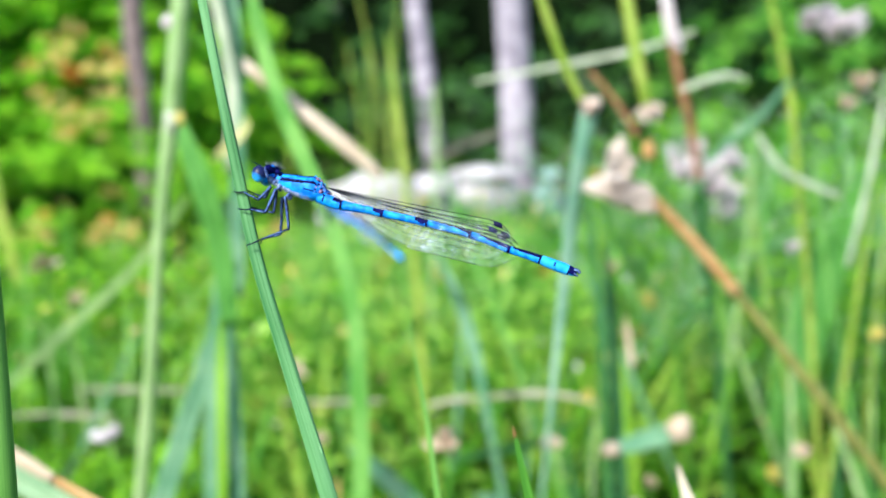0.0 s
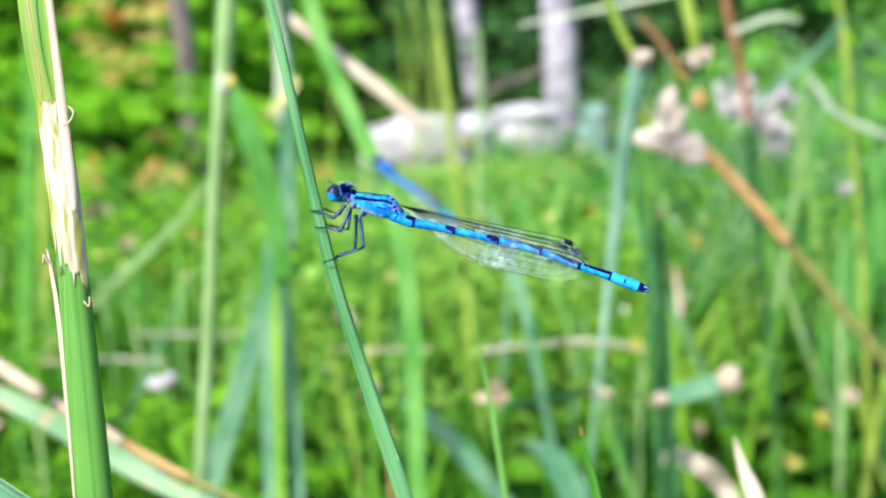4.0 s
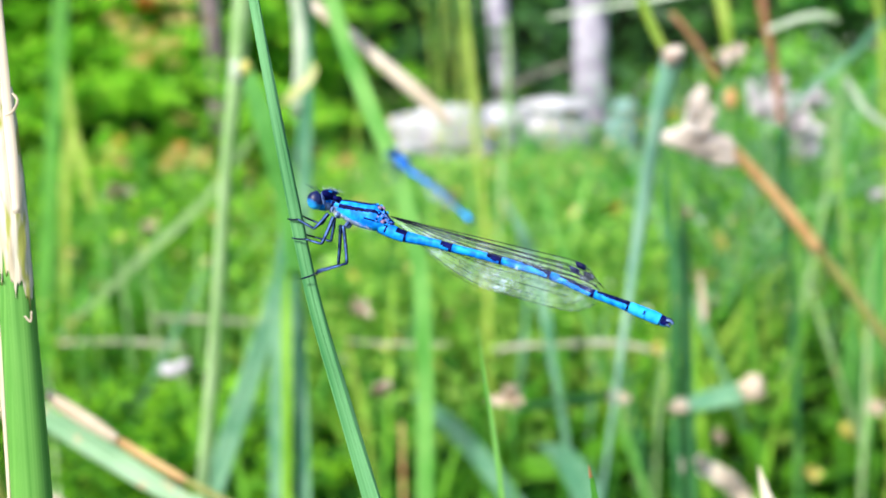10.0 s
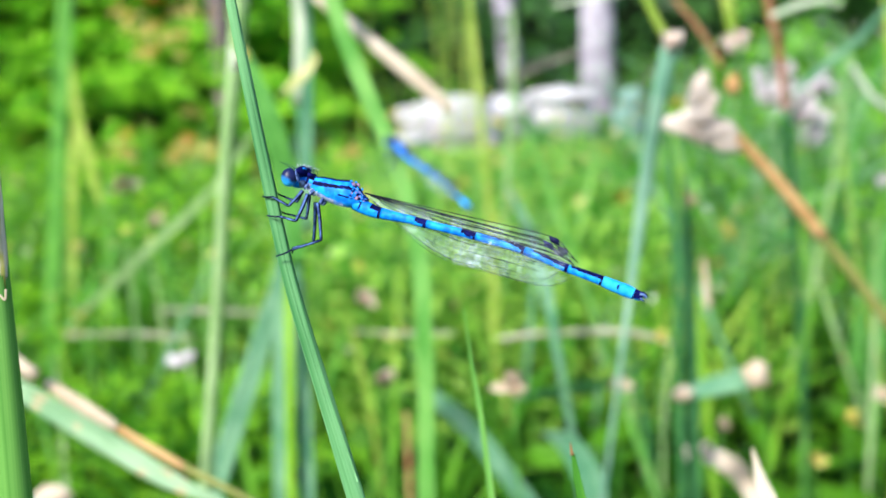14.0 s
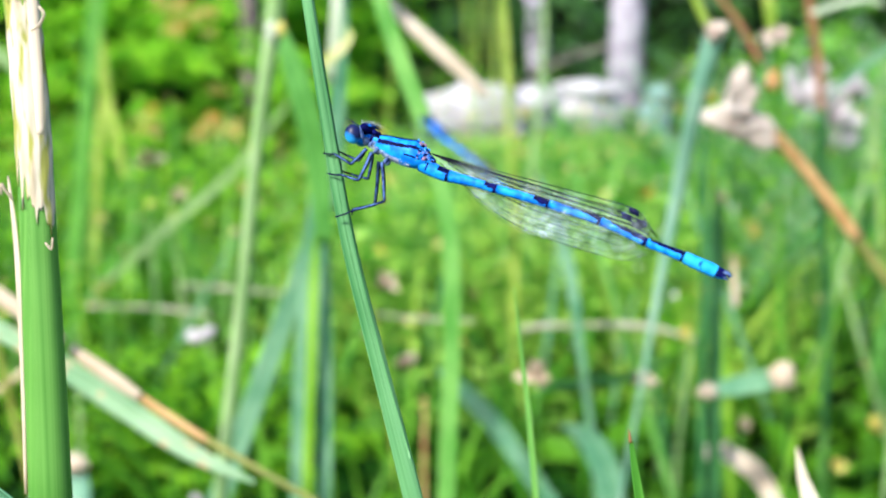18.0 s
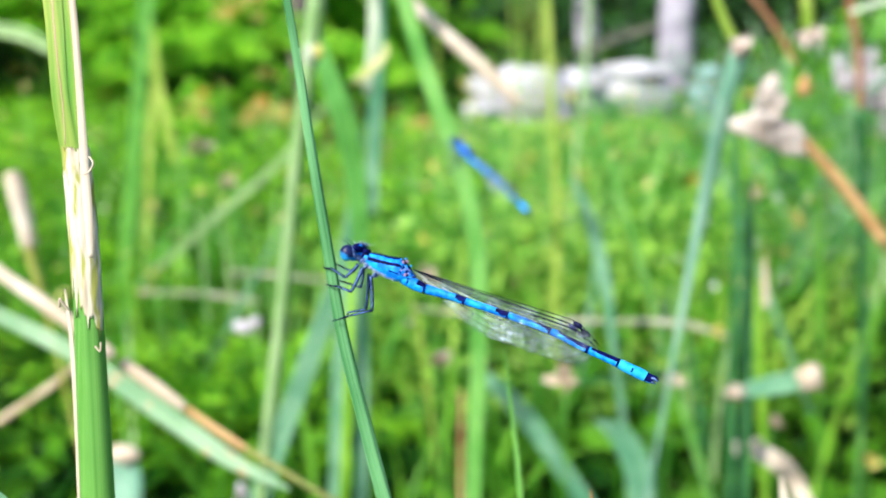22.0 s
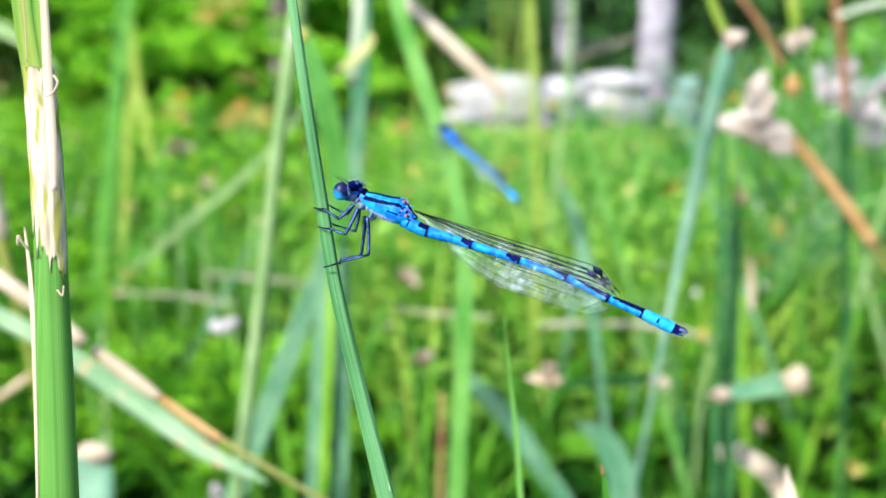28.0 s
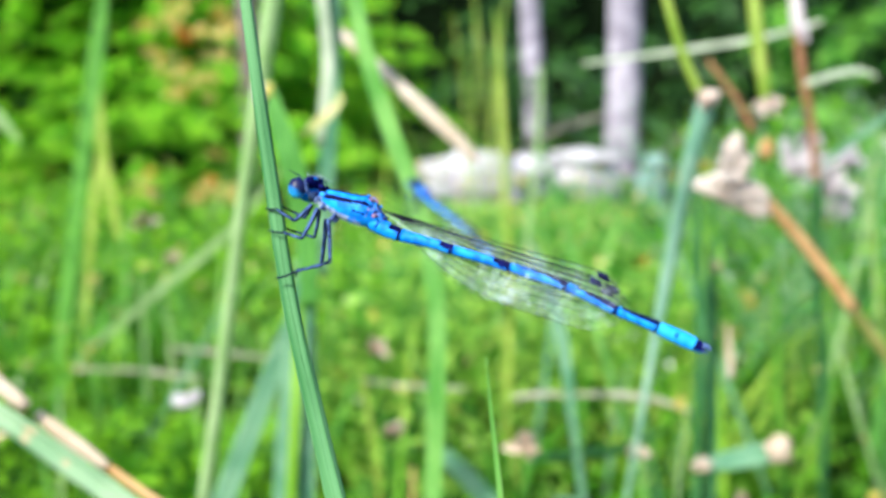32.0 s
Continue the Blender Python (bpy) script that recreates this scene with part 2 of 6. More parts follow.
F_HAIR = surface("pale_hair", (0.45, 0.55, 0.72), (0.75, 0.82, 0.90), 900.0, rough=0.8, spec=0.1)
F_DOWN = surface("body_down", (0.12, 0.19, 0.42), (0.36, 0.44, 0.66), 2400.0, rough=0.9, bump=0.5, dist=0.00006, spec=0.05)
F_SHEEN = surface("leg_pale", (0.006, 0.016, 0.075), (0.09, 0.17, 0.40), 1700.0, rough=0.6, bump=0.2, dist=0.00003, spec=0.1)
F_LEG = surface("leg_blue_black", (0.001, 0.001, 0.008), (0.006, 0.010, 0.050), 1700.0, rough=0.55, bump=0.2, dist=0.00003, lo=0.44, hi=0.64, spec=0.15)


def eye_material():
    """Glossy eye: dark cap above and behind, blue below, blended."""
    m, N, L, b = nodes_of("eye")
    tc = N.new("ShaderNodeTexCoord")
    vm = N.new("ShaderNodeVectorMath")
    vm.operation = "DOT_PRODUCT"
    vm.inputs[1].default_value = (260.0, 0.0, 600.0)
    L.new(tc.outputs["Object"], vm.inputs[0])
    n = N.new("ShaderNodeTexNoise")
    n.inputs["Scale"].default_value = 1500.0
    L.new(tc.outputs["Object"], n.inputs["Vector"])
    ad = N.new("ShaderNodeMath")
    ad.operation = "MULTIPLY_ADD"
    ad.inputs[1].default_value = 0.35
    L.new(n.outputs[0], ad.inputs[0])
    L.new(vm.outputs["Value"], ad.inputs[2])
    r = ramp(N, [(0.0, (0.03, 0.44, 0.80)), (0.36, (0.012, 0.20, 0.58)), (0.54, (0.004, 0.008, 0.06))])
    off = N.new("ShaderNodeMath")
    off.operation = "ADD"
    off.inputs[1].default_value = EYE_SHIFT
    L.new(ad.outputs[0], off.inputs[0])
    L.new(off.outputs[0], r.inputs[0])
    L.new(r.outputs[0], b.inputs["Base Color"])
    b.inputs["Roughness"].default_value, b.inputs["Specular IOR Level"].default_value = 0.42, 0.3
    return m


EYE_C = (-5.60, 1.46)
EYE_SHIFT = 0.37 - 0.26 * EYE_C[0] - 0.6 * EYE_C[1]
F_EYE = eye_material()
F_VEIN = surface("vein_dark", (0.002, 0.003, 0.010), (0.008, 0.010, 0.022), 900.0, rough=0.7, spec=0.05)
F_STIGMA = surface("stigma_dark", (0.002, 0.003, 0.03), (0.008, 0.012, 0.09), 900.0, rough=0.6, spec=0.15)


def membrane_material():
    m, N, L, b = nodes_of("wing_membrane")
    b.inputs["Base Color"].default_value = (0.66, 0.80, 0.90, 1)
    b.inputs["Roughness"].default_value = 0.3
    b.inputs["Specular IOR Level"].default_value = 0.35
    tc = N.new("ShaderNodeTexCoord")
    n = N.new("ShaderNodeTexNoise")
    n.inputs["Scale"].default_value = 1500.0
    L.new(tc.outputs["Object"], n.inputs["Vector"])
    r = ramp(N, [(0.40, (0.015, 0.015, 0.015)), (0.60, (0.045, 0.045, 0.045)), (0.76, (0.16, 0.16, 0.16))])
    L.new(n.outputs[0], r.inputs[0])
    # Cloudier patches stand in for glints; the shine is put into the opacity.
    n2 = N.new("ShaderNodeTexNoise")
    n2.inputs["Scale"].default_value = 330.0
    L.new(tc.outputs["Object"], n2.inputs["Vector"])
    r2 = ramp(N, [(0.46, (0.35, 0.35, 0.35)), (0.64, (1.0, 1.0, 1.0))])
    L.new(n2.outputs[0], r2.inputs[0])
    mul = N.new("ShaderNodeMath")
    mul.operation = "MULTIPLY"
    L.new(r.outputs[0], mul.inputs[0])
    L.new(r2.outputs[0], mul.inputs[1])
    gain = N.new("ShaderNodeMath")
    gain.operation = "MULTIPLY"
    gain.inputs[1].default_value = 2.2
    L.new(mul.outputs[0], gain.inputs[0])
    L.new(gain.outputs[0], b.inputs["Alpha"])
    bp = N.new("ShaderNodeBump")
    bp.inputs["Strength"].default_value, bp.inputs["Distance"].default_value = 0.5, 0.0001
    L.new(n.outputs[0], bp.inputs["Height"])
    L.new(bp.outputs[0], b.inputs["Normal"])
    return m


F_WING = membrane_material()


# ---------------------------------------------------------------- mesh helpers
def mesh_object(name, verts, faces, mats, uvs=None, slots=None, smooth=True):
    me = bpy.data.meshes.new(name)
    me.from_pydata([tuple(v) for v in verts], [], faces)
    for m in mats:
        me.materials.append(m)
    if slots is not None:
        me.polygons.foreach_set("material_index", slots)
    if smooth:
        me.polygons.foreach_set("use_smooth", [True] * len(me.polygons))
    layer = me.uv_layers.new(name="UVMap")
    if uvs is not None:
        idx = np.empty(len(me.loops), dtype=np.int32)
        me.loops.foreach_get("vertex_index", idx)
        layer.data.foreach_set("uv", np.asarray(uvs, dtype=np.float32)[idx].ravel())
    me.update()
    return me


def thing(name, at, label, category, group="", kind=""):
    ob = new(name)
    ob.location = at
    return tagged(ob, label, category, group, kind)


def part(name, geo, mats, parent, label=""):
    """One mesh under a thing; geo is (verts, faces, uvs[, slots]) in world metres, or in the thing's space where that is turned."""
    verts, faces, uvs = geo[0], geo[1], geo[2]
    base = parent
    while base.parent:
        base = base.parent
    off = np.zeros(3) if base.get("own_space") else np.array(base.location)
    p = parent
    me = mesh_object(name, np.asarray(verts, float) - off, faces, mats if isinstance(mats, list) else [mats], uvs, geo[3] if len(geo) > 3 else None)
    ob = new(name, me)
    ob.parent = p
    return tagged(ob, label)


def solo(name, geo, mats, label, category, group="", kind=""):
    at = np.asarray(geo[0], float)[0]
    me = mesh_object(name, np.asarray(geo[0], float) - at, geo[1], mats if isinstance(mats, list) else [mats], geo[2], geo[3] if len(geo) > 3 else None)
    ob = new(name, me)
    ob.location = at
    return tagged(ob, label, category, group, kind)


def glide(points, n):
    """Smooth curve through a few points; n steps for each stretch. Columns beyond xyz (a width) glide too."""
    p = np.asarray(points, float)
    h = np.maximum(np.linalg.norm(np.diff(p[:, :3], axis=0), axis=1), 1e-7)
    v = np.diff(p, axis=0) / h[:, None]
    m = np.empty_like(p)
    m[0], m[-1] = v[0], v[-1]
    for i in range(1, len(p) - 1):
        m[i] = (v[i - 1] * h[i] + v[i] * h[i - 1]) / (h[i] + h[i - 1])
    out = []
    for i in range(len(p) - 1):
        for k in range(n):
            t = k / n
            a, b = (1 + 2 * t) * (1 - t) ** 2, t * (1 - t) ** 2
            c, d = t * t * (3 - 2 * t), t * t * (t - 1)
            out.append(a * p[i] + b * h[i] * m[i] + c * p[i + 1] + d * h[i] * m[i + 1])
    out.append(p[-1])
    return np.array(out)


def frames_along(c):
    t = np.gradient(c, axis=0)
    return t / np.maximum(np.linalg.norm(t, axis=1), 1e-12)[:, None]


def tube(points, sides=10, n=6, toward=(0, -1, 0), flat=1.0, groove=0.0):
    """Round stem through points (x, y, z, radius). flat squeezes it towards the viewer; groove cuts a lengthwise channel."""
    g = glide(points, n)
    c, rad = g[:, :3], np.maximum(g[:, 3], 1e-6)
    t = frames_along(c)
    f = np.asarray(toward, float) - t * (t @ np.asarray(toward, float))[:, None]
    f /= np.linalg.norm(f, axis=1)[:, None]
    s = np.cross(t, f)
    dist = np.r_[0, np.cumsum(np.linalg.norm(np.diff(c, axis=0), axis=1))]
    verts, uvs, faces = [], [], []
    for i in range(len(c)):
        for k in range(sides):
            a = 2 * math.pi * k / sides
            w = 1.0 - groove * max(0.0, math.cos(a - 0.5)) ** 14 - 0.5 * groove * max(0.0, math.cos(a + 0.7)) ** 18
            verts.append(c[i] + rad[i] * w * (math.cos(a) * flat * f[i] + math.sin(a) * s[i]))
            uvs.append((a * rad[i], dist[i]))
    for i in range(len(c) - 1):
        for k in range(sides):
            k2 = (k + 1) % sides
            faces.append((i * sides + k, i * sides + k2, (i + 1) * sides + k2, (i + 1) * sides + k))
    faces.append(tuple(range(sides - 1, -1, -1)))
    faces.append(tuple((len(c) - 1) * sides + k for k in range(sides)))
    return verts, faces, uvs


def blade(points, n=6, toward=(0, -1, 0), fold=0.25, thick=0.0003, twist=0.0, edge=0.0):
    """Grass leaf through points (x, y, z, width): keeled, with thickness; toward: the way its upper face looks; edge: share of the width of a second material."""
    g = glide(points, n)
    c, wid = g[:, :3], np.maximum(g[:, 3], 1e-5)
    t = frames_along(c)
    tw = np.asarray(toward, float)
    f = tw - t * (t @ tw)[:, None]
    f /= np.maximum(np.linalg.norm(f, axis=1), 1e-9)[:, None]
    s = np.cross(t, f)
    dist = np.r_[0, np.cumsum(np.linalg.norm(np.diff(c, axis=0), axis=1))]
    xs = (-0.5, -0.5 + max(edge, 0.22), 0.0, 0.27, 0.5)
    verts, uvs, faces, slots = [], [], [], []
    for i in range(len(c)):
        a = twist * i / len(c)
        si, fi = math.cos(a) * s[i] + math.sin(a) * f[i], math.cos(a) * f[i] - math.sin(a) * s[i]
        for side in (1, -1):
            for x in xs:
                verts.append(c[i] + wid[i] * (x * si + fold * (abs(x) - 0.25) * fi) + side * 0.5 * thick * fi * (1 - 1.6 * abs(x)))
                uvs.append((x * wid[i], dist[i]))
    m = 10
    for i in range(len(c) - 1):
        o, p = i * m, (i + 1) * m
        for k in range(4):
            faces.append((o + k, o + k + 1, p + k + 1, p + k))
            faces.append((o + 5 + k + 1, o + 5 + k, p + 5 + k, p + 5 + k + 1))
            slots += [1 if edge and k == 0 else 0] * 2
        faces += [(o + 4, o + 9, p + 9, p + 4), (o + 5, o, p, p + 5)]
        slots += [0, 1 if edge else 0]
    e = (len(c) - 1) * m
    for o in (0, e):
        for k in range(4):
            faces.append((o + k, o + 5 + k, o + 6 + k, o + 1 + k))
            slots.append(0)
    return verts, faces, uvs, slots


def join(*geos):
    verts, faces, uvs, slots = [], [], [], []
    for g in geos:
        o = len(verts)
        verts += list(g[0])
        faces += [tuple(o + i for i in f) for f in g[1]]
        uvs += list(g[2])
        slots += list(g[3]) if len(g) > 3 else [0] * len(g[1])
    return verts, faces, uvs, slots


def lump(at, size, seed, rough=0.25, seg=12, rings=8, turn=(0, 0, 0)):
    """An uneven rounded body: size is its three half-lengths."""
    rot = Euler([radians(a) for a in turn]).to_matrix()
    verts, faces, uvs = [], [], []
    for i in range(rings + 1):
        th = math.pi * i / rings
        for k in range(seg):
            ph = 2 * math.pi * k / seg
            d = Vector((math.sin(th) * math.cos(ph), math.sin(th) * math.sin(ph), math.cos(th)))
            w = 1 + rough * noise.noise(d * 1.7 + Vector((seed * 3.1, seed, 0))) + 0.4 * rough * noise.noise(d * 5 + Vector((seed, 0, seed)))
            v = rot @ Vector((d.x * size[0] * w, d.y * size[1] * w, d.z * size[2] * w))
            verts.append((at[0] + v.x, at[1] + v.y, at[2] + v.z))
            uvs.append((ph * size[0], th * size[2]))
    for i in range(rings):
        for k in range(seg):
            k2 = (k + 1) % seg
            faces.append((i * seg + k, (i + 1) * seg + k, (i + 1) * seg + k2, i * seg + k2))
    return verts, faces, uvs


def husk(at, size, count, seed, direction=(0, 0, 1)):
    """A dry flower or seed head: papery scales spreading from one point."""
    rnd = random.Random(seed)
    d0 = Vector(direction).normalized()
    geos = []
    for i in range(count):
        d = (d0 + Vector((rnd.uniform(-1, 1), rnd.uniform(-1, 1), rnd.uniform(-1, 1))) * 0.75).normalized()
        ln = size * rnd.uniform(0.6, 1.1)
        a = Vector(at)
        b = a + d * ln * 0.5 + Vector((0, 0, 0.1 * ln))
        c = a + d * ln
        geos.append(blade([(*a, ln * 0.12), (*b, ln * rnd.uniform(0.35, 0.55)), (*c, ln * 0.1)], n=3, toward=(rnd.uniform(-0.5, 0.5), -1, rnd.uniform(-0.2, 0.6)), fold=0.5, thick=size * 0.03))
    return join(*geos)


def rooted(points, end=False):
    """Carries a stem or blade on from its lowest point down to the ground, straightening up as it goes."""
    p = [np.array(q, float) for q in (points if end else points[::-1])]
    low, above = p[-1], p[-2]
    d = low[:3] - above[:3]
    slope = d[:2] / max(1e-4, -d[2])
    k = np.linalg.norm(slope)
    if d[2] > -1e-4 or k > 0.9:
        u = d / max(1e-6, np.linalg.norm(d))
        low = np.array([*(low[:3] + 0.05 * u), low[3]])
        p.append(low)
        slope = d[:2] / max(1e-6, np.linalg.norm(d[:2])) * 0.8
    h = low[2] + 0.01
    for s, g in ((0.3, 0.27), (0.65, 0.5), (1.0, 0.62)):
        p.append(np.array([low[0] + slope[0] * h * g, low[1] + slope[1] * h * g, low[2] - h * s, low[3]]))
    p = [tuple(q) for q in p]
    return p if end else p[::-1]


def to_ground(x, y, dx=0.0, dy=0.0):
    return (x + dx, y + dy, -0.01)


# ---------------------------------------------------------------- ground and distance
def ground_height(x, y):
    return 0.03 * math.sin(0.9 * x + 0.4 * y) + 0.02 * math.sin(2.1 * y - x)


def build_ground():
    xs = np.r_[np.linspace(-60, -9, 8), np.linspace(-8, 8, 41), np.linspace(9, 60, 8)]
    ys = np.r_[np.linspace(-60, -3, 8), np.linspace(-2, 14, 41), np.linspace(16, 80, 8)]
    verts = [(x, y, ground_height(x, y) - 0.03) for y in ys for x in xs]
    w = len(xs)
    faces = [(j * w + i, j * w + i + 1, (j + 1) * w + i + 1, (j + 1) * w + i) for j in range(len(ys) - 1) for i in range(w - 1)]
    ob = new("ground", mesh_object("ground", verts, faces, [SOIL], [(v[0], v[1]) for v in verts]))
    tagged(ob, "meadow soil under dense grass and leafy weeds, darkened for the shade there", "ground", kind="structure")


build_ground()


# Near-black sheet: the wood's deep shade is put into its colour.
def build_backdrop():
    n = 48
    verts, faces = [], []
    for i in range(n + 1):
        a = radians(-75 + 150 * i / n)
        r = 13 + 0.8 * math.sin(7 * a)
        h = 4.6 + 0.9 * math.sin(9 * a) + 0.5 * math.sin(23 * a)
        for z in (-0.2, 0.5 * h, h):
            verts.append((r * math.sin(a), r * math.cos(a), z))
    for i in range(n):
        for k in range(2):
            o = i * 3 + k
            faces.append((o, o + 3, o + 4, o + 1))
    ob = new("backdrop", mesh_object("backdrop", verts, faces, [WOOD_SHADE], [(v[0], v[2]) for v in verts]))
    tagged(ob, "near-black sheet coloured as the shade inside the wood behind the meadow", "backdrop", kind="structure")


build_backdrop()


def leaf_cloud(name, centres, sizes, mat, label, category, flatness=0.5, seed=1, slim=0.42, kind="stuff", ways=None, ups=None):
    """Many small keeled leaves, one island each."""
    rng = np.random.default_rng(seed)
    n = len(centres)
    d = rng.normal(size=(n, 3))
    d[:, 2] = d[:, 2] * flatness - 0.15
    if ways is not None:
        d = ways + rng.normal(size=(n, 3)) * 0.12
    d /= np.linalg.norm(d, axis=1)[:, None]
    upv = np.array([0, 0, 1.0]) + rng.normal(size=(n, 3)) * 0.45
    if ups is not None:
        upv = ups + rng.normal(size=(n, 3)) * 0.25
    s = np.cross(d, upv)
    s /= np.maximum(np.linalg.norm(s, axis=1), 1e-6)[:, None]
    u = np.cross(s, d)
    L = np.asarray(sizes)[:, None]
    c = np.asarray(centres)
    w = L * slim
    pts = np.stack([c, c + d * L * 0.35 + s * w * 0.5 + u * w * 0.18, c + d * L * 0.4 - u * w * 0.05, c + d * L * 0.35 - s * w * 0.5 + u * w * 0.18,
                    c + d * L * 0.75 + s * w * 0.34 + u * w * 0.06 - np.array([0, 0, 1]) * L * 0.06, c + d * L * 0.78 - np.array([0, 0, 1]) * L * 0.08, c + d * L * 0.75 - s * w * 0.34 + u * w * 0.06 - np.array([0, 0, 1]) * L * 0.06,
                    c + d * L - np.array([0, 0, 1]) * L * 0.18], 1)
    verts = pts.reshape(-1, 3)
    tris = np.array([[0, 1, 2], [0, 2, 3], [1, 4, 2], [2, 4, 5], [2, 5, 6], [2, 6, 3], [4, 7, 5], [5, 7, 6]])
    faces = (np.arange(n)[:, None, None] * 8 + tris[None]).reshape(-1, 3)
    me = bpy.data.meshes.new(name)
    me.vertices.add(len(verts))
    me.vertices.foreach_set("co", verts.astype(np.float32).ravel())
    me.loops.add(faces.size)
    me.loops.foreach_set("vertex_index", faces.astype(np.int32).ravel())
    me.polygons.add(len(faces))
    me.polygons.foreach_set("loop_start", np.arange(0, faces.size, 3, dtype=np.int32))
    me.update(calc_edges=True)
    me.materials.append(mat)
    lay = me.uv_layers.new(name="UVMap")
    base = np.array([[0, 0], [0.5, 0.35], [0, 0.4], [-0.5, 0.35], [0.3, 0.75], [0, 0.78], [-0.3, 0.75], [0, 1]], dtype=np.float32)
    uv = (base[None] * np.asarray(sizes, dtype=np.float32)[:, None, None]).reshape(-1, 2)
    lay.data.foreach_set("uv", uv[faces.ravel()].ravel())
    me.polygons.foreach_set("use_smooth", [True] * len(faces))
    me.validate()
    ob = new(name, me)
    return tagged(ob, label, category, kind=kind)


def grass_cloud(name, bases, heights, widths, leans, mat, label, seed=2):
    """Many slim keeled grass blades rising from the ground, one island each."""
    rng = np.random.default_rng(seed)
    n, k = len(bases), 6
    az = rng.uniform(0, 2 * np.pi, n)
    dirx = np.stack([np.cos(az), np.sin(az), np.zeros(n)], 1)
    side = np.stack([-np.sin(az + rng.normal(0, 0.8, n)), np.cos(az), np.zeros(n)], 1)
    t = np.linspace(0, 1, k)
    pts = bases[:, None] + dirx[:, None] * (leans * heights)[:, None, None] * (t ** 2)[None, :, None]
    pts[:, :, 2] += heights[:, None] * (t - 0.25 * leans[:, None] * t ** 3)
    w = widths[:, None] * np.array([0.7, 0.95, 1.0, 0.85, 0.55, 0.06])[None]
    left = pts + side[:, None] * w[:, :, None] * 0.5
    right = pts - side[:, None] * w[:, :, None] * 0.5
    mid = pts + dirx[:, None] * w[:, :, None] * 0.2
    verts = np.stack([left, mid, right], 2).reshape(-1, 3)
    f = []
    for i in range(k - 1):
        o = i * 3
        f += [[o, o + 1, o + 4, o + 3], [o + 1, o + 2, o + 5, o + 4]]
    faces = (np.arange(n)[:, None, None] * (3 * k) + np.array(f)[None]).reshape(-1, 4)
    me = bpy.data.meshes.new(name)
    me.vertices.add(len(verts))
    me.vertices.foreach_set("co", verts.astype(np.float32).ravel())
    me.loops.add(faces.size)
    me.loops.foreach_set("vertex_index", faces.astype(np.int32).ravel())
    me.polygons.add(len(faces))
    me.polygons.foreach_set("loop_start", np.arange(0, faces.size, 4, dtype=np.int32))
    me.update(calc_edges=True)
    me.materials.append(mat)
    lay = me.uv_layers.new(name="UVMap")
    uv = np.stack([np.tile(np.array([-0.5, 0, 0.5]), (n, k, 1)) * widths[:, None, None], np.broadcast_to((t * heights[:, None])[:, :, None], (n, k, 3))], -1).reshape(-1, 2)
    lay.data.foreach_set("uv", uv[faces.ravel()].astype(np.float32).ravel())
    me.polygons.foreach_set("use_smooth", [True] * len(faces))
    me.validate()
    return tagged(new(name, me), label, "grass", kind="stuff")


def sprays(roots, ways, lengths, count, rng, droop=0.35, tilt=0.45, leaf=0.5):
    """Feathered sprays: leaflets in two rows along a drooping twig. Returns their centres, ways, upward sides and sizes."""
    n = len(roots)
    w = ways / np.linalg.norm(ways, axis=1)[:, None]
    upv = np.array([-0.4 * tilt, -tilt, 1.0]) + rng.normal(size=(n, 3)) * 0.3
    side = np.cross(w, upv)
    side /= np.linalg.norm(side, axis=1)[:, None]
    nrm = np.cross(side, w)
    C, D, N, S = [], [], [], []
    for k in range(count):
        t = (k // 2 + 1) / (count // 2 + 0.5)
        sg = 1 if k % 2 else -1
        c = roots + w * (lengths * t)[:, None]
        c[:, 2] -= droop * lengths * t * t
        C.append(c)
        D.append(w * 0.55 + side * sg * (1.0 - 0.55 * t) - np.array([0, 0, 0.35 * t]))
        N.append(nrm)
        S.append(lengths * leaf * (1.0 - 0.52 * t) * rng.uniform(0.8, 1.2, n))
    return np.vstack(C), np.vstack(D), np.vstack(N), np.concatenate(S)


def patch(x, y, z, scale, seed):
    return np.array([noise.noise(Vector((a * scale, b * scale, c * scale + seed))) for a, b, c in zip(x, y, z)])


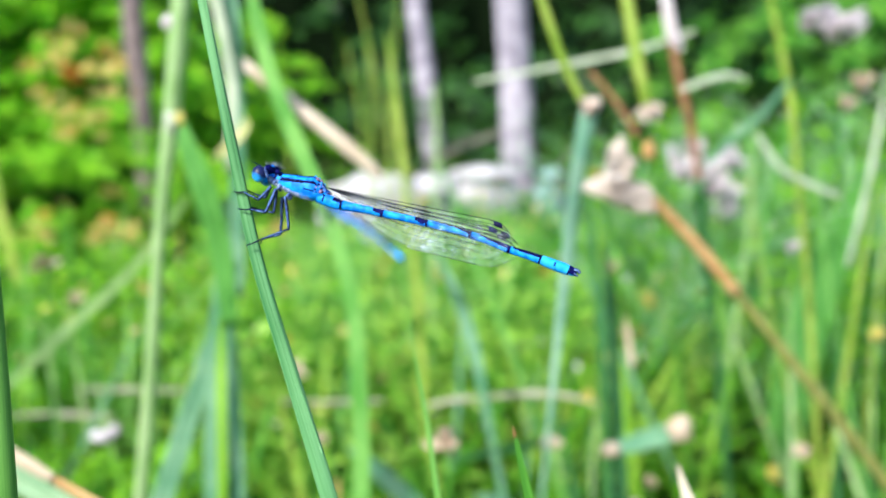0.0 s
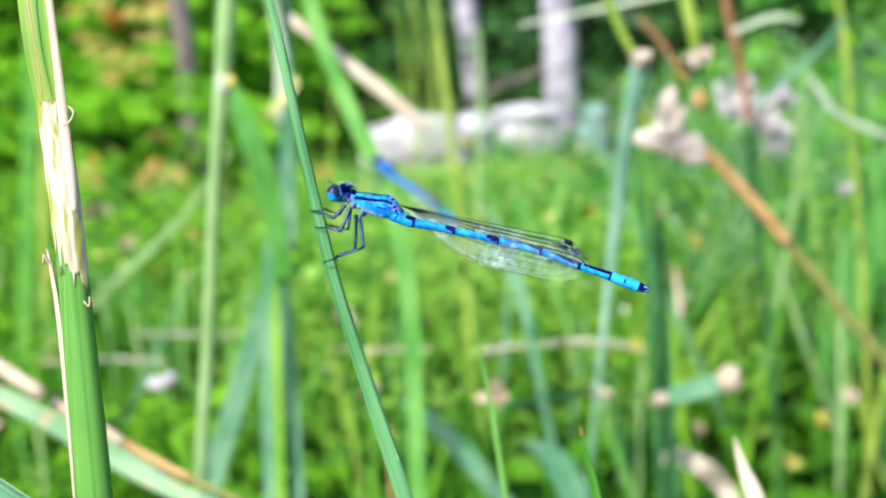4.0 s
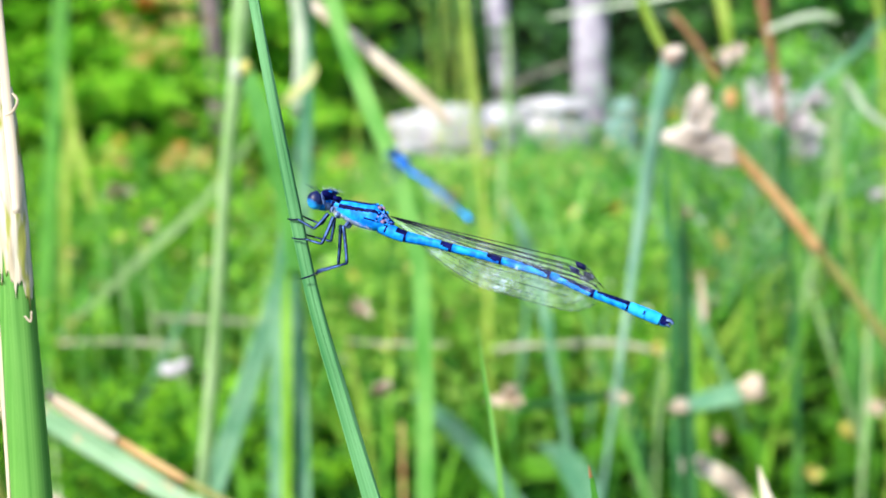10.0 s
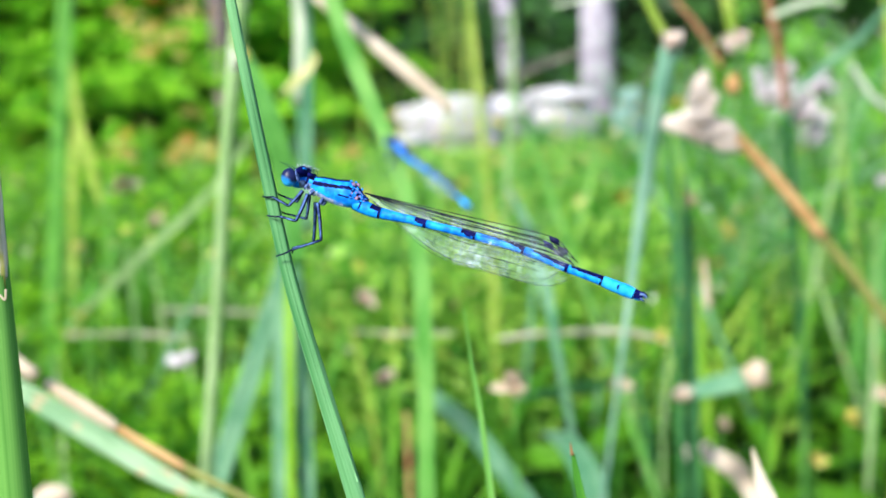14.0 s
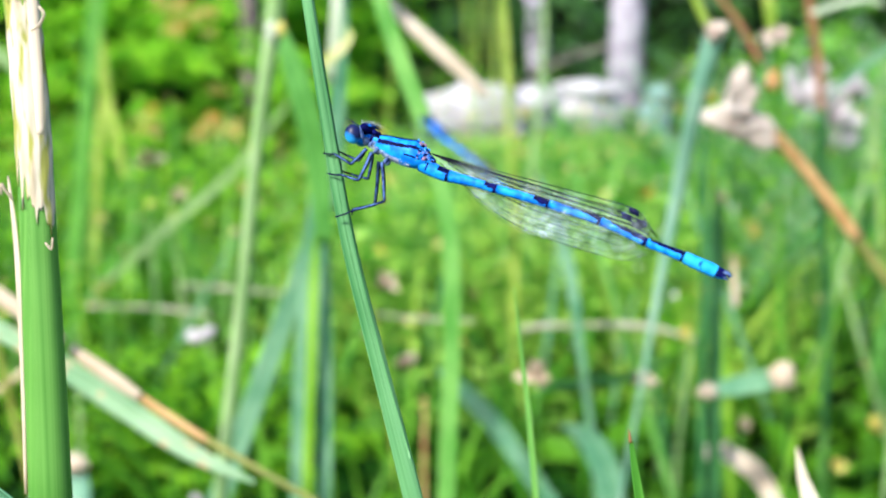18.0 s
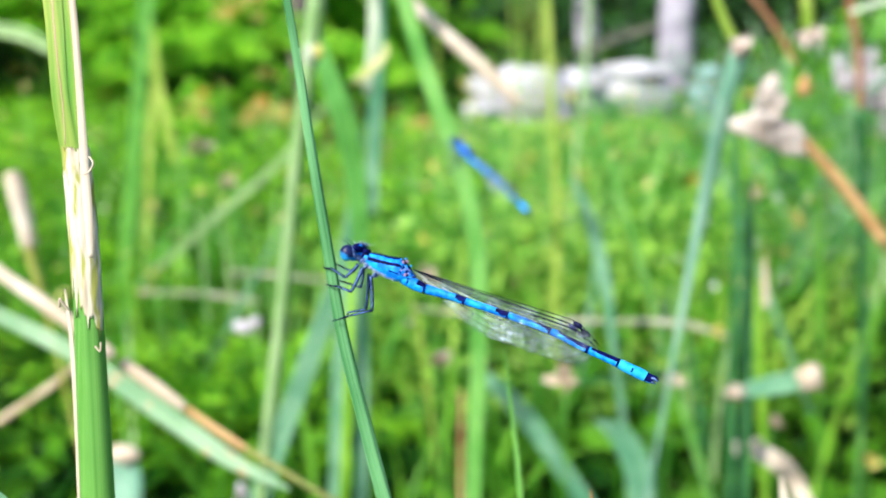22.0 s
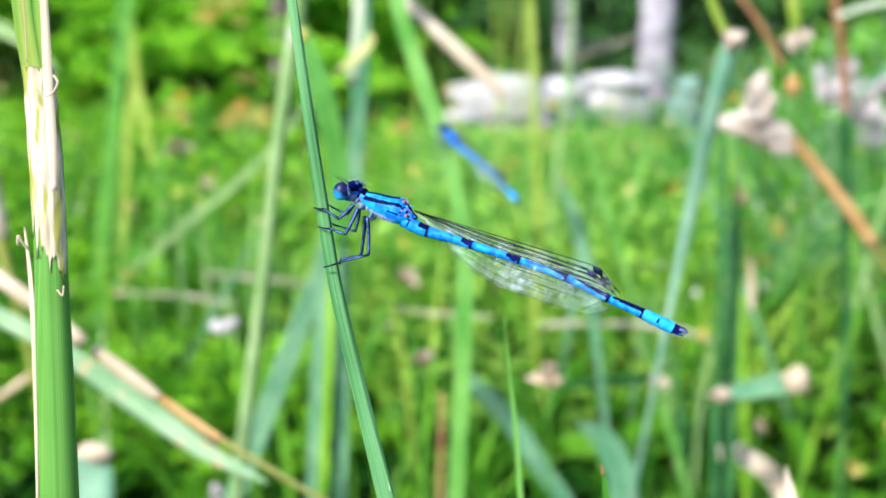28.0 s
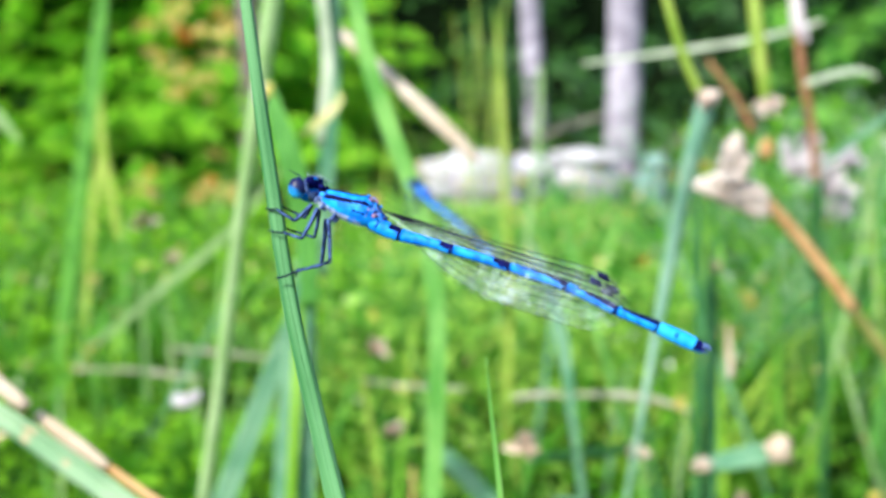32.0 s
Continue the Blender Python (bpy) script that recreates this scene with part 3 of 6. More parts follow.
def build_meadow():
    rng = np.random.default_rng(11)
    # low feathery weeds in tufts, with dark gaps between them
    n = 1500
    y = 0.85 + 3.9 * rng.random(n) ** 1.35
    x = rng.uniform(-0.85, 0.7, n) * y
    keep = (patch(x, y, 0 * x, 2.6, 3.0) > np.where(y < 1.9, np.where(x > -0.3 * y, 0.18, 0.13), -0.08)) & ~((x > 0.02 * y) & (rng.random(n) < np.where(y < 1.35, 1.0, np.where(y < 1.7, 0.85, 0.5)))) & ~((np.abs(x / y) < 0.17) & (y > 2.3) & (rng.random(n) < 0.75))
    x, y = x[keep], y[keep]
    rep = 7
    X, Y = np.repeat(x, rep), np.repeat(y, rep)
    m = len(X)
    az = rng.uniform(0, 2 * np.pi, m)
    lift = rng.uniform(0.25, 1.3, m)
    ways = np.stack([np.cos(az), np.sin(az), lift], 1)
    roots = np.stack([X + rng.normal(0, 0.03, m), Y + rng.normal(0, 0.03, m), rng.uniform(0.02, 0.10, m)], 1)
    c, d, u, z = sprays(roots, ways, rng.uniform(0.05, 0.11, m) * (0.85 + 0.1 * Y), 12, rng, leaf=0.36)
    leaf_cloud("weed_leaves", c, z, LEAVES, "bright green feathery weeds covering the meadow floor", "weeds", seed=3, slim=0.30, ways=d, ups=u)
    # low leaves that fill the gaps, coloured dark for the shade between the weeds
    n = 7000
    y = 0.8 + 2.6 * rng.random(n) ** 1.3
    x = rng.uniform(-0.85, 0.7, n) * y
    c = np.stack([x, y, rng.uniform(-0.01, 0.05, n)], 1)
    leaf_cloud("low_leaves", c, rng.uniform(0.03, 0.07, n), SHADE_LEAF, "low green leaves between the weeds, coloured dark for the shade", "weeds", seed=4, slim=0.45, flatness=0.8)
    # small yellowing and withered leaves
    n = 420
    y = 0.9 + 3.6 * rng.random(n) ** 1.3
    x = rng.uniform(-0.85, 0.7, n) * y
    c = np.stack([x, y, rng.uniform(0.11, 0.23, n)], 1)
    leaf_cloud("yellow_leaves", c[:110], rng.uniform(0.010, 0.024, 110) * (0.4 + 0.6 * y[:110]), YELLOW, "small yellowing leaves scattered through the weeds", "leaves", seed=8, slim=0.7)
    leaf_cloud("withered_leaves", c[230:], rng.uniform(0.007, 0.015, n - 230) * (0.4 + 0.6 * y[230:]), TAN_LEAF, "small pale withered leaves scattered through the grass", "leaves", seed=9, slim=0.7)
    # grass sward
    n = 2800
    y = 0.75 + 4.6 * rng.random(n) ** 1.4
    x = rng.uniform(-0.85, 0.75, n) * y
    keep = patch(x, y, 0 * x, 2.0, 9.0) > np.where(y < 1.5, 0.20, -0.2)
    x, y = x[keep], y[keep]
    n = len(x)
    bases = np.stack([x, y, np.zeros(n)], 1)
    h = rng.uniform(0.12, 0.34, n) * np.clip(1.2 - 0.26 * y, 0.3, 1.0) * np.where(x > 0.05 * y, 1.1, 0.85)
    h = np.where((np.abs(x / y) < 0.2) & (y > 1.4), np.minimum(h, np.maximum(0.05, 0.455 - 0.108 * y)), h)
    grass_cloud("meadow_grass", bases, h, rng.uniform(0.003, 0.008, n) * (0.7 + 0.2 * y), rng.uniform(0.1, 0.9, n), SWARD, "fresh green meadow grass in loose tufts", seed=5)
    # pale fine grass in front of the stones
    n = 2300
    y = 1.4 + 1.7 * rng.random(n)
    x = rng.uniform(-0.16, 0.42, n) * y
    keep = patch(x, y, 0 * x, 2.2, 14.0) > -0.1
    x, y = x[keep], y[keep]
    n = len(x)
    bases = np.stack([x, y, np.zeros(n)], 1)
    h = np.minimum(rng.uniform(0.14, 0.34, n), np.maximum(0.06, 0.455 - 0.108 * y))
    grass_cloud("pale_grass", bases, h, rng.uniform(0.003, 0.007, n) * (0.7 + 0.2 * y), rng.uniform(0.1, 0.7, n), SWARD_PALE, "pale bluish green fine grass in front of the stones", seed=15)
    n = 240
    y = rng.uniform(2.85, 3.3, n)
    x = rng.uniform(-0.06, 0.34, n)
    bases = np.stack([x, y, np.zeros(n)], 1)
    grass_cloud("pale_grass", bases, rng.uniform(0.10, 0.22, n), rng.uniform(0.005, 0.009, n), rng.uniform(0.1, 0.8, n), SWARD_PALE, "pale grass growing up before the low stones", seed=24)
    n = 300
    y = 1.0 + 1.6 * rng.random(n)
    x = rng.uniform(-0.62, -0.1, n) * y
    bases = np.stack([x, y, np.zeros(n)], 1)
    grass_cloud("pale_grass", bases, rng.uniform(0.12, 0.30, n), rng.uniform(0.003, 0.007, n), rng.uniform(0.2, 0.9, n), SWARD_PALE, "pale green grass blades leaning out of the weeds", seed=16)
    n = 460
    y = 1.25 + 1.4 * rng.random(n)
    x = rng.uniform(0.17, 0.55, n) * y
    bases = np.stack([x, y, np.zeros(n)], 1)
    grass_cloud("tall_pale_grass", bases, rng.uniform(0.22, 0.60, n), rng.uniform(0.002, 0.005, n) * y, rng.uniform(0.2, 1.7, n), SWARD_BLUE, "tall pale green grass blades before the scrub", seed=17)
    # low yellowish grass in the nearer middle
    n = 1700
    y = 1.0 + 1.0 * rng.random(n)
    x = rng.uniform(-0.28, 0.50, n) * y
    keep = (patch(x, y, 0 * x, 3.4, 22.0) > -0.12) & ((x < 0.25 * y) | (y > 1.25))
    x, y = x[keep], y[keep]
    n = len(x)
    bases = np.stack([x, y, np.zeros(n)], 1)
    grass_cloud("meadow_grass", bases, rng.uniform(0.08, 0.24, n), rng.uniform(0.003, 0.0065, n), rng.uniform(0.2, 1.5, n), SWARD_LIME, "low yellowish green grass blades in the open meadow", seed=23)
    # pale specks of seed heads and small blossoms
    n = 240
    y = 1.0 + 2.2 * rng.random(n)
    x = rng.uniform(0.06, 0.52, n) * y
    c = np.stack([x, y, rng.uniform(0.10, 0.22, n) + np.where(x > 0.2 * y, 0.30, 0.06) * rng.random(n)], 1)
    leaf_cloud("grass_seeds", c, rng.uniform(0.005, 0.011, n) * (0.6 + 0.45 * y), PETAL, "pale specks of seed heads among the grass", "grass seeds", seed=18, slim=0.6)
    n = 150
    y = 0.9 + 2.0 * rng.random(n)
    x = rng.uniform(-0.6, 0.06, n) * y
    c = np.stack([x, y, rng.uniform(0.08, 0.2, n)], 1)
    leaf_cloud("grass_seeds", c, rng.uniform(0.004, 0.009, n) * (0.6 + 0.45 * y), PINK_HUSK, "pinkish specks of dry litter among the weeds", "grass seeds", seed=19, slim=0.5)
    n = 260
    y = 1.2 + 1.9 * rng.random(n)
    x = rng.uniform(-0.3, 0.3, n) * y
    c = np.stack([x, y, rng.uniform(0.10, 0.24, n)], 1)
    leaf_cloud("grass_seeds", c, rng.uniform(0.008, 0.016, n) * (0.6 + 0.45 * y), TAN_LEAF, "yellowish specks of seed heads among the grass", "grass seeds", seed=20, slim=0.6)
    # taller grass on the open side and in the middle distance
    n = 520
    y = 1.3 + 3.1 * rng.random(n)
    x = (0.22 + 0.50 * rng.random(n)) * y
    keep = patch(x, y, 0 * x, 1.6, 5.0) > -0.18
    x, y = x[keep], y[keep]
    n = len(x)
    bases = np.stack([x, y, np.zeros(n)], 1)
    grass_cloud("tall_grass", bases, rng.uniform(0.24, 0.58, n), rng.uniform(0.003, 0.009, n), rng.uniform(0.1, 1.4, n), SWARD, "tall thin green grass beside the leafy scrub", seed=6)
    n = 6
    y = rng.uniform(1.8, 3.6, n)
    x = rng.uniform(-0.17, -0.02, n) * y
    bases = np.stack([x, y, np.zeros(n)], 1)
    grass_cloud("grass_stems", bases, rng.uniform(0.45, 0.9, n), rng.uniform(0.004, 0.006, n), rng.uniform(0.02, 0.6, n), SWARD_LIME, "thin yellow-green grass stems standing above the meadow", seed=7)


def forbs(n, side, far, tall, gap, size, mat, label, seed, near_cap=False, scale=4.2):
    """Leafy herbs in clumps: small leaves held level in all directions, with open ground between the clumps."""
    rng = np.random.default_rng(seed)
    y = far[0] + (far[1] - far[0]) * rng.random(n) ** 1.2
    x = rng.uniform(side[0], side[1], n) * y
    keep = patch(x, y, 0 * x, scale, seed) > gap
    x, y = x[keep], y[keep]
    h = rng.uniform(tall[0], tall[1], len(x))
    if near_cap:
        h = np.minimum(h, np.maximum(0.07, 0.44 - 0.108 * y))
    rows = 16
    X, Y, H = np.repeat(x, rows), np.repeat(y, rows), np.repeat(h, rows)
    m = len(X)
    c = np.stack([X + rng.normal(0, 0.035, m), Y + rng.normal(0, 0.035, m), H * (0.35 + 0.65 * rng.random(m) ** 0.7)], 1)
    ways = rng.normal(size=(m, 3)) * np.array([1, 1, 0.35])
    ups = np.array([-0.25, -0.55, 1.0]) + rng.normal(size=(m, 3)) * 0.35
    leaf_cloud("herb_leaves", c, rng.uniform(size[0], size[1], m) * (0.7 + 0.22 * Y), mat, label, "weeds", seed=seed, slim=0.30, ways=ways, ups=ups)


def build_forbs():
    forbs(150, (-0.85, -0.34), (0.82, 1.4), (0.05, 0.15), 0.02, (0.014, 0.026), LEAVES, "bright green low weeds on the meadow floor", 86)
    forbs(240, (-0.25, 0.25), (1.0, 1.7), (0.04, 0.13), 0.03, (0.014, 0.026), HERB, "low pale green herbs in the nearer meadow", 85)
    forbs(420, (-0.22, 0.22), (1.25, 3.0), (0.10, 0.24), 0.0, (0.018, 0.034), HERB, "pale green small-leaved herbs in the open meadow", 81, near_cap=True)
    forbs(420, (0.15, 0.62), (1.3, 2.8), (0.14, 0.36), 0.06, (0.018, 0.034), LEAVES, "green leafy scrub with dark gaps", 82)
    forbs(150, (0.15, 0.62), (1.4, 2.8), (0.30, 0.48), 0.10, (0.016, 0.030), LEAVES, "tops of green leafy scrub", 83)
    forbs(420, (-0.65, -0.15), (1.35, 2.9), (0.10, 0.22), 0.02, (0.020, 0.036), LEAVES, "bright green weeds on the meadow floor", 84)


def build_outer_meadow():
    rng = np.random.default_rng(71)
    n = 9000
    r, a = 0.45 + 7.0 * rng.random(n) ** 0.7, rng.uniform(-np.pi, np.pi, n)
    x, y = r * np.sin(a), r * np.cos(a)
    keep = (np.abs(x) > 0.86 * y) | (r > 5.6)
    x, y = x[keep], y[keep]
    n = len(x)
    bases = np.stack([x, y, np.full(n, -0.04)], 1)
    grass_cloud("outer_grass", bases, rng.uniform(0.10, 0.30, n), rng.uniform(0.005, 0.012, n), rng.uniform(0.1, 1.0, n), SWARD, "green meadow grass going on all around", seed=72)
    m = 5000
    r, a = 0.8 + 6.0 * rng.random(m) ** 0.7, rng.uniform(-np.pi, np.pi, m)
    x, y = r * np.sin(a), r * np.cos(a)
    keep = np.abs(x) > 0.9 * y
    c = np.stack([x, y, rng.uniform(0.0, 0.1, m)], 1)[keep]
    leaf_cloud("outer_weeds", c, rng.uniform(0.04, 0.08, len(c)), LEAVES, "leafy green weeds going on all around", "weeds", seed=73)


build_meadow()
build_forbs()
build_outer_meadow()


def build_bushes():
    rng = np.random.default_rng(21)

    def shrub(cx, cy, rx, ry, h, n, size, mat, label, seed, gap=-0.12, name="shrub_foliage", lean=1.0, low=0.52, shelf=0.0):
        q = rng.normal(size=(n, 3))
        q /= np.linalg.norm(q, axis=1)[:, None]
        r = rng.random(n) ** 0.22
        root = np.stack([cx + rx * q[:, 0] * r, cy + ry * q[:, 1] * r, h * 0.48 + low * h * q[:, 2] * r], 1)
        keep = (root[:, 2] > 0.03) & ~((np.abs(root[:, 0] / root[:, 1] + 0.53) < 0.03) & (root[:, 2] > 0.34) & (root[:, 2] < 0.5)) & (patch(root[:, 0] * 0.8, root[:, 1], root[:, 2] * 4.6, 2.4, seed) > gap)
        if shelf:
            keep &= ~((root[:, 2] > 0.08) & (root[:, 2] < 0.36)) | (patch(root[:, 0], root[:, 1], root[:, 2] * 2.0, 3.0, seed + 9) > 0.06)
        root, q = root[keep], q[keep]
        m = len(root)
        if shelf:
            sway = 0.05 * patch(root[:, 0], root[:, 1], 0 * root[:, 0], 1.6, seed)
            root[:, 2] = np.maximum(0.03, np.round((root[:, 2] + sway) / shelf) * shelf - sway + rng.normal(0, 0.15 * shelf, m))
        ways = np.stack([q[:, 0] * 0.7, -0.9 * lean + 0.3 * q[:, 1], 0.18 + 0.2 * q[:, 2]], 1) + rng.normal(size=(m, 3)) * np.array([1.0, 0.3, 0.10])
        c, d, u, z = sprays(root, ways, rng.uniform(0.7, 1.25, m) * size, 18 if shelf else 12, rng, tilt=0.9, leaf=0.34 if shelf else 0.5)
        ok = (c[:, 2] > 0.02) & ~((np.abs(c[:, 0] / c[:, 1] + 0.615) < 0.055) & (c[:, 2] > 0.10) & (c[:, 2] < 0.34) & (c[:, 1] < 4.2))
        leaf_cloud(name, c[ok], z[ok], mat, label, "bush", seed=seed, slim=0.40, ways=d[ok], ups=u[ok])

    # Inner leaves coloured near black to carry the shade between the sprays.
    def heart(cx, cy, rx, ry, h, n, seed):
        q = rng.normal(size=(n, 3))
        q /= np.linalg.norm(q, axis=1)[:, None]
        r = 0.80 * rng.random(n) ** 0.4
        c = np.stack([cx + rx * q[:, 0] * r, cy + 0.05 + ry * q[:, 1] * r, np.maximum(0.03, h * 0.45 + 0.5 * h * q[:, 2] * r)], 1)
        leaf_cloud("shrub_heart", c, rng.uniform(0.05, 0.10, n), DEEP_SHADE_LEAF, "inner leaves deep in the shrub, coloured near black for shade", "bush", seed=seed, slim=0.45)

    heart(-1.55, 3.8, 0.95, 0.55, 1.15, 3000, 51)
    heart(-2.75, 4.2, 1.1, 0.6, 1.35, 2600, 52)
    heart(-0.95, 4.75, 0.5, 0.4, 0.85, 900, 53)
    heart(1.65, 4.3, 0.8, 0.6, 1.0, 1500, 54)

    fern = "bright green leafy shrub with layered feathery sprays"
    shrub(-1.55, 3.7, 0.95, 0.55, 1.15, 2900, 0.18, BUSH, fern, 31, gap=-0.08, shelf=0.085)
    shrub(-2.75, 4.1, 1.1, 0.6, 1.35, 2600, 0.20, BUSH, fern, 32, gap=-0.08, shelf=0.095)
    shrub(-0.95, 4.7, 0.45, 0.45, 0.85, 900, 0.15, BUSH, fern, 33, gap=-0.06, shelf=0.085)
    shrub(-1.52, 3.0, 0.90, 0.30, 0.50, 620, 0.14, BUSH, "low bright green sprays at the foot of the shrubs", 34, gap=-0.04, shelf=0.075)
    shrub(-0.84, 2.76, 0.34, 0.14, 0.50, 330, 0.12, BUSH, "low bright green sprays at the foot of the shrubs", 45, gap=-0.2, shelf=0.07)
    scrub = "green scrub with slim leaves at the meadow edge"
    shrub(1.65, 4.2, 0.80, 0.6, 1.0, 800, 0.17, SCRUB, scrub, 35, gap=0.1)
    shrub(2.6, 4.6, 1.0, 0.6, 1.4, 650, 0.2, SCRUB, scrub, 36, gap=0.1)
    tan = "withered tan leaves at the top of the shrub"
    at = (-1.0398, 2.9800, 0.5834)
    shrub(at[0], at[1], 0.13, 0.07, 2 * at[2], 34, 0.075, TAN_LEAF, tan, 41, gap=-1.0, name="withered_sprays", low=0.15)
    at = (-0.9017, 2.6800, 0.1652)
    shrub(at[0], at[1], 0.05, 0.05, 2 * at[2], 14, 0.055, TAN_LEAF, "withered orange leaves low in the shrub", 42, gap=-1.0, name="withered_sprays", low=0.12)
    at = (-1.0744, 2.6800, 0.1881)
    shrub(at[0], at[1], 0.05, 0.05, 2 * at[2], 8, 0.05, TAN_LEAF, "withered orange leaves low in the shrub", 43, gap=-1.0, name="withered_sprays", low=0.1)
    # Clump added at the trunk's foot; its near-black leaves stand for shade.
    shrub(-0.12, 5.5, 0.45, 0.2, 0.62, 90, 0.16, DEEP_SHADE_LEAF, "added leafy clump at the foot of a trunk, coloured dark for shade", 44, gap=-0.3, name="undergrowth")
    # Distant trees whose leaf colour includes the shade of the wood.
    dark = "leafy trees of the wood, their shade put into the dark colour"
    shrub(-4.2, 9.5, 2.6, 1.2, 3.4, 900, 0.42, DEEP_SHADE_LEAF, dark, 37, name="wood_foliage")
    shrub(0.4, 10.2, 2.4, 1.0, 2.6, 260, 0.42, DEEP_SHADE_LEAF, dark, 38, name="wood_foliage")
    shrub(4.6, 9.6, 2.6, 1.2, 3.2, 900, 0.42, DEEP_SHADE_LEAF, dark, 39, name="wood_foliage")


build_bushes()


# ---------------------------------------------------------------- trunks and stones
def trunk(foot, top, r, label, bark=None):
    a, b = np.array(foot), np.array(top)
    a = np.array([a[0] + (a[0] - b[0]) * (a[2] + 0.06) / (b[2] - a[2]), a[1], -0.06])
    pts = []
    for k in range(6):
        s = k / 5
        p = a * (1 - s) + b * s
        pts.append((p[0] + 0.012 * math.sin(5 * s + r * 90), p[1], p[2], r * (1.12 - 0.3 * s)))
    ob = thing("tree_trunk", tuple(a), label, "tree trunk", group="bare trunks")
    part("stem", tube(pts, sides=14, n=5), bark or BARK, ob)
    rnd = random.Random(int(1000 * r) + int(100 * abs(a[0])))
    for k in range(3):
        s, g = rnd.uniform(0.25, 0.75), rnd.uniform(-2.6, -0.5)
        p = a * (1 - s) + b * s
        d = np.array((math.cos(g), math.sin(g) * 0.6, 0.35))
        part("branch_stub", tube([(*(p + d * 0.6 * r), 0.16 * r), (*(p + d * 1.2 * r), 0.12 * r), (*(p + d * 1.9 * r), 0.07 * r)], sides=7, n=3), bark or BARK, ob, "broken branch stub")
    return ob


trunk((0.3833, 4.9938, 0.0563), (0.36, 5.05, 2.4), 0.080, "bare grey weathered trunk standing behind pale stones")
trunk((-0.0744, 6.0800, 0.6000), (-0.28, 6.1, 2.6), 0.062, "slim bare grey trunk in front of the dark wood")
trunk((-0.862, 2.95, 0.45), (-0.880, 2.98, 1.9), 0.030, "slim bare brownish trunk rising out of the shrubs", BARK_BROWN)


def fallen_branch(points, label):
    ob = thing("fallen_branch", points[0][:3], label, "branch")
    part("stem", tube(points, sides=9, n=5), BARK_BROWN, ob)
    p = np.array(points[1][:3])
    part("twig", tube([(*p, 0.005), (*(p + (0.05, -0.02, 0.05)), 0.004), (*(p + (0.12, -0.03, 0.07)), 0.002)], sides=6, n=3), BARK_BROWN, ob)


fallen_branch([(-0.06, 4.58, 0.21, 0.011), (0.05, 4.60, 0.255, 0.010), (0.28, 4.62, 0.335, 0.009)], "brown fallen branch leaning behind the pale stones")
fallen_branch([(0.46, 4.50, 0.05, 0.009), (0.56, 4.52, 0.20, 0.008), (0.72, 4.58, 0.33, 0.006)], "thin brown fallen branch leaning beside the trunk")


def stones():
    def rock(at, size, seed, label, turn=(0, 0, 0), mat=STONE):
        foot = lump((at[0], at[1] + 0.01, 0.5 * at[2] - 0.01), (1.12 * size[0], 1.12 * size[1], 0.5 * at[2] + 0.025), seed + 20, 0.3, 18, 12)
        solo("stone", join(lump(at, size, seed, 0.35, 20, 12, turn), foot), mat, label, "stone", group="pale stones")
    rock((-0.2216, 3.1894, 0.1506), (0.17, 0.12, 0.10), 1, "large pale weathered boulder lying in the grass")
    rock((-0.0420, 3.2957, 0.1889), (0.10, 0.09, 0.05), 2, "low pale stone beside the boulder")
    rock((0.1512, 3.5009, 0.2115), (0.12, 0.09, 0.035), 6, "long low pale stone beside the boulder")
    rock((-0.3437, 3.0842, 0.1208), (0.05, 0.05, 0.03), 3, "small pale stone at the foot of the boulder")
    rock((0.4453, 3.9995, 0.1668), (0.055, 0.05, 0.035), 4, "dull bluish grey stone at the foot of a trunk", mat=STONE_BLUE)
    rock((0.9676, 3.5803, 0.0580), (0.10, 0.09, 0.12), 5, "pale upright stone in the scrub")


stones()


# ---------------------------------------------------------------- the perch and the reed
def perch():
    g = tube(rooted([(*(-0.0276, 0.1073, 0.4916), 0.00025), (*(-0.0264, 0.1058, 0.4811), 0.00035), (*(-0.0251, 0.1044, 0.4714), 0.00042), (*(-0.0239, 0.1035, 0.4645), 0.00045), (*(-0.0225, 0.1023, 0.4563), 0.00052), (*(-0.0206, 0.1008, 0.4452), 0.00060), (*(-0.0186, 0.0993, 0.4347), 0.00068), (*(-0.0161, 0.0980, 0.4253), 0.00076), (*(-0.0135, 0.0966, 0.4158), 0.00086)], end=True),
             sides=24, n=9, flat=0.6, groove=0.02)
    ob = thing("grass_plant", (g[0][-1][0], g[0][-1][1], 0), "grooved green grass stem on which the damselfly clings", "grass")
    part("stem", g, STEM, ob)
    edge = [(*(-0.0234, 0.1031, 0.4645), 0.00015), (*(-0.0222, 0.1020, 0.4563), 0.00020), (*(-0.0202, 0.1004, 0.4453), 0.00025), (*(-0.0182, 0.0990, 0.4349), 0.00025), (*(-0.0157, 0.0976, 0.4256), 0.00025), (*(-0.0129, 0.0963, 0.4162), 0.00020)]
    part("sheath_edge", blade(edge, n=9, fold=0.1, thick=0.00004), STEM, ob, "thin raised edge of the leaf sheath")


perch()


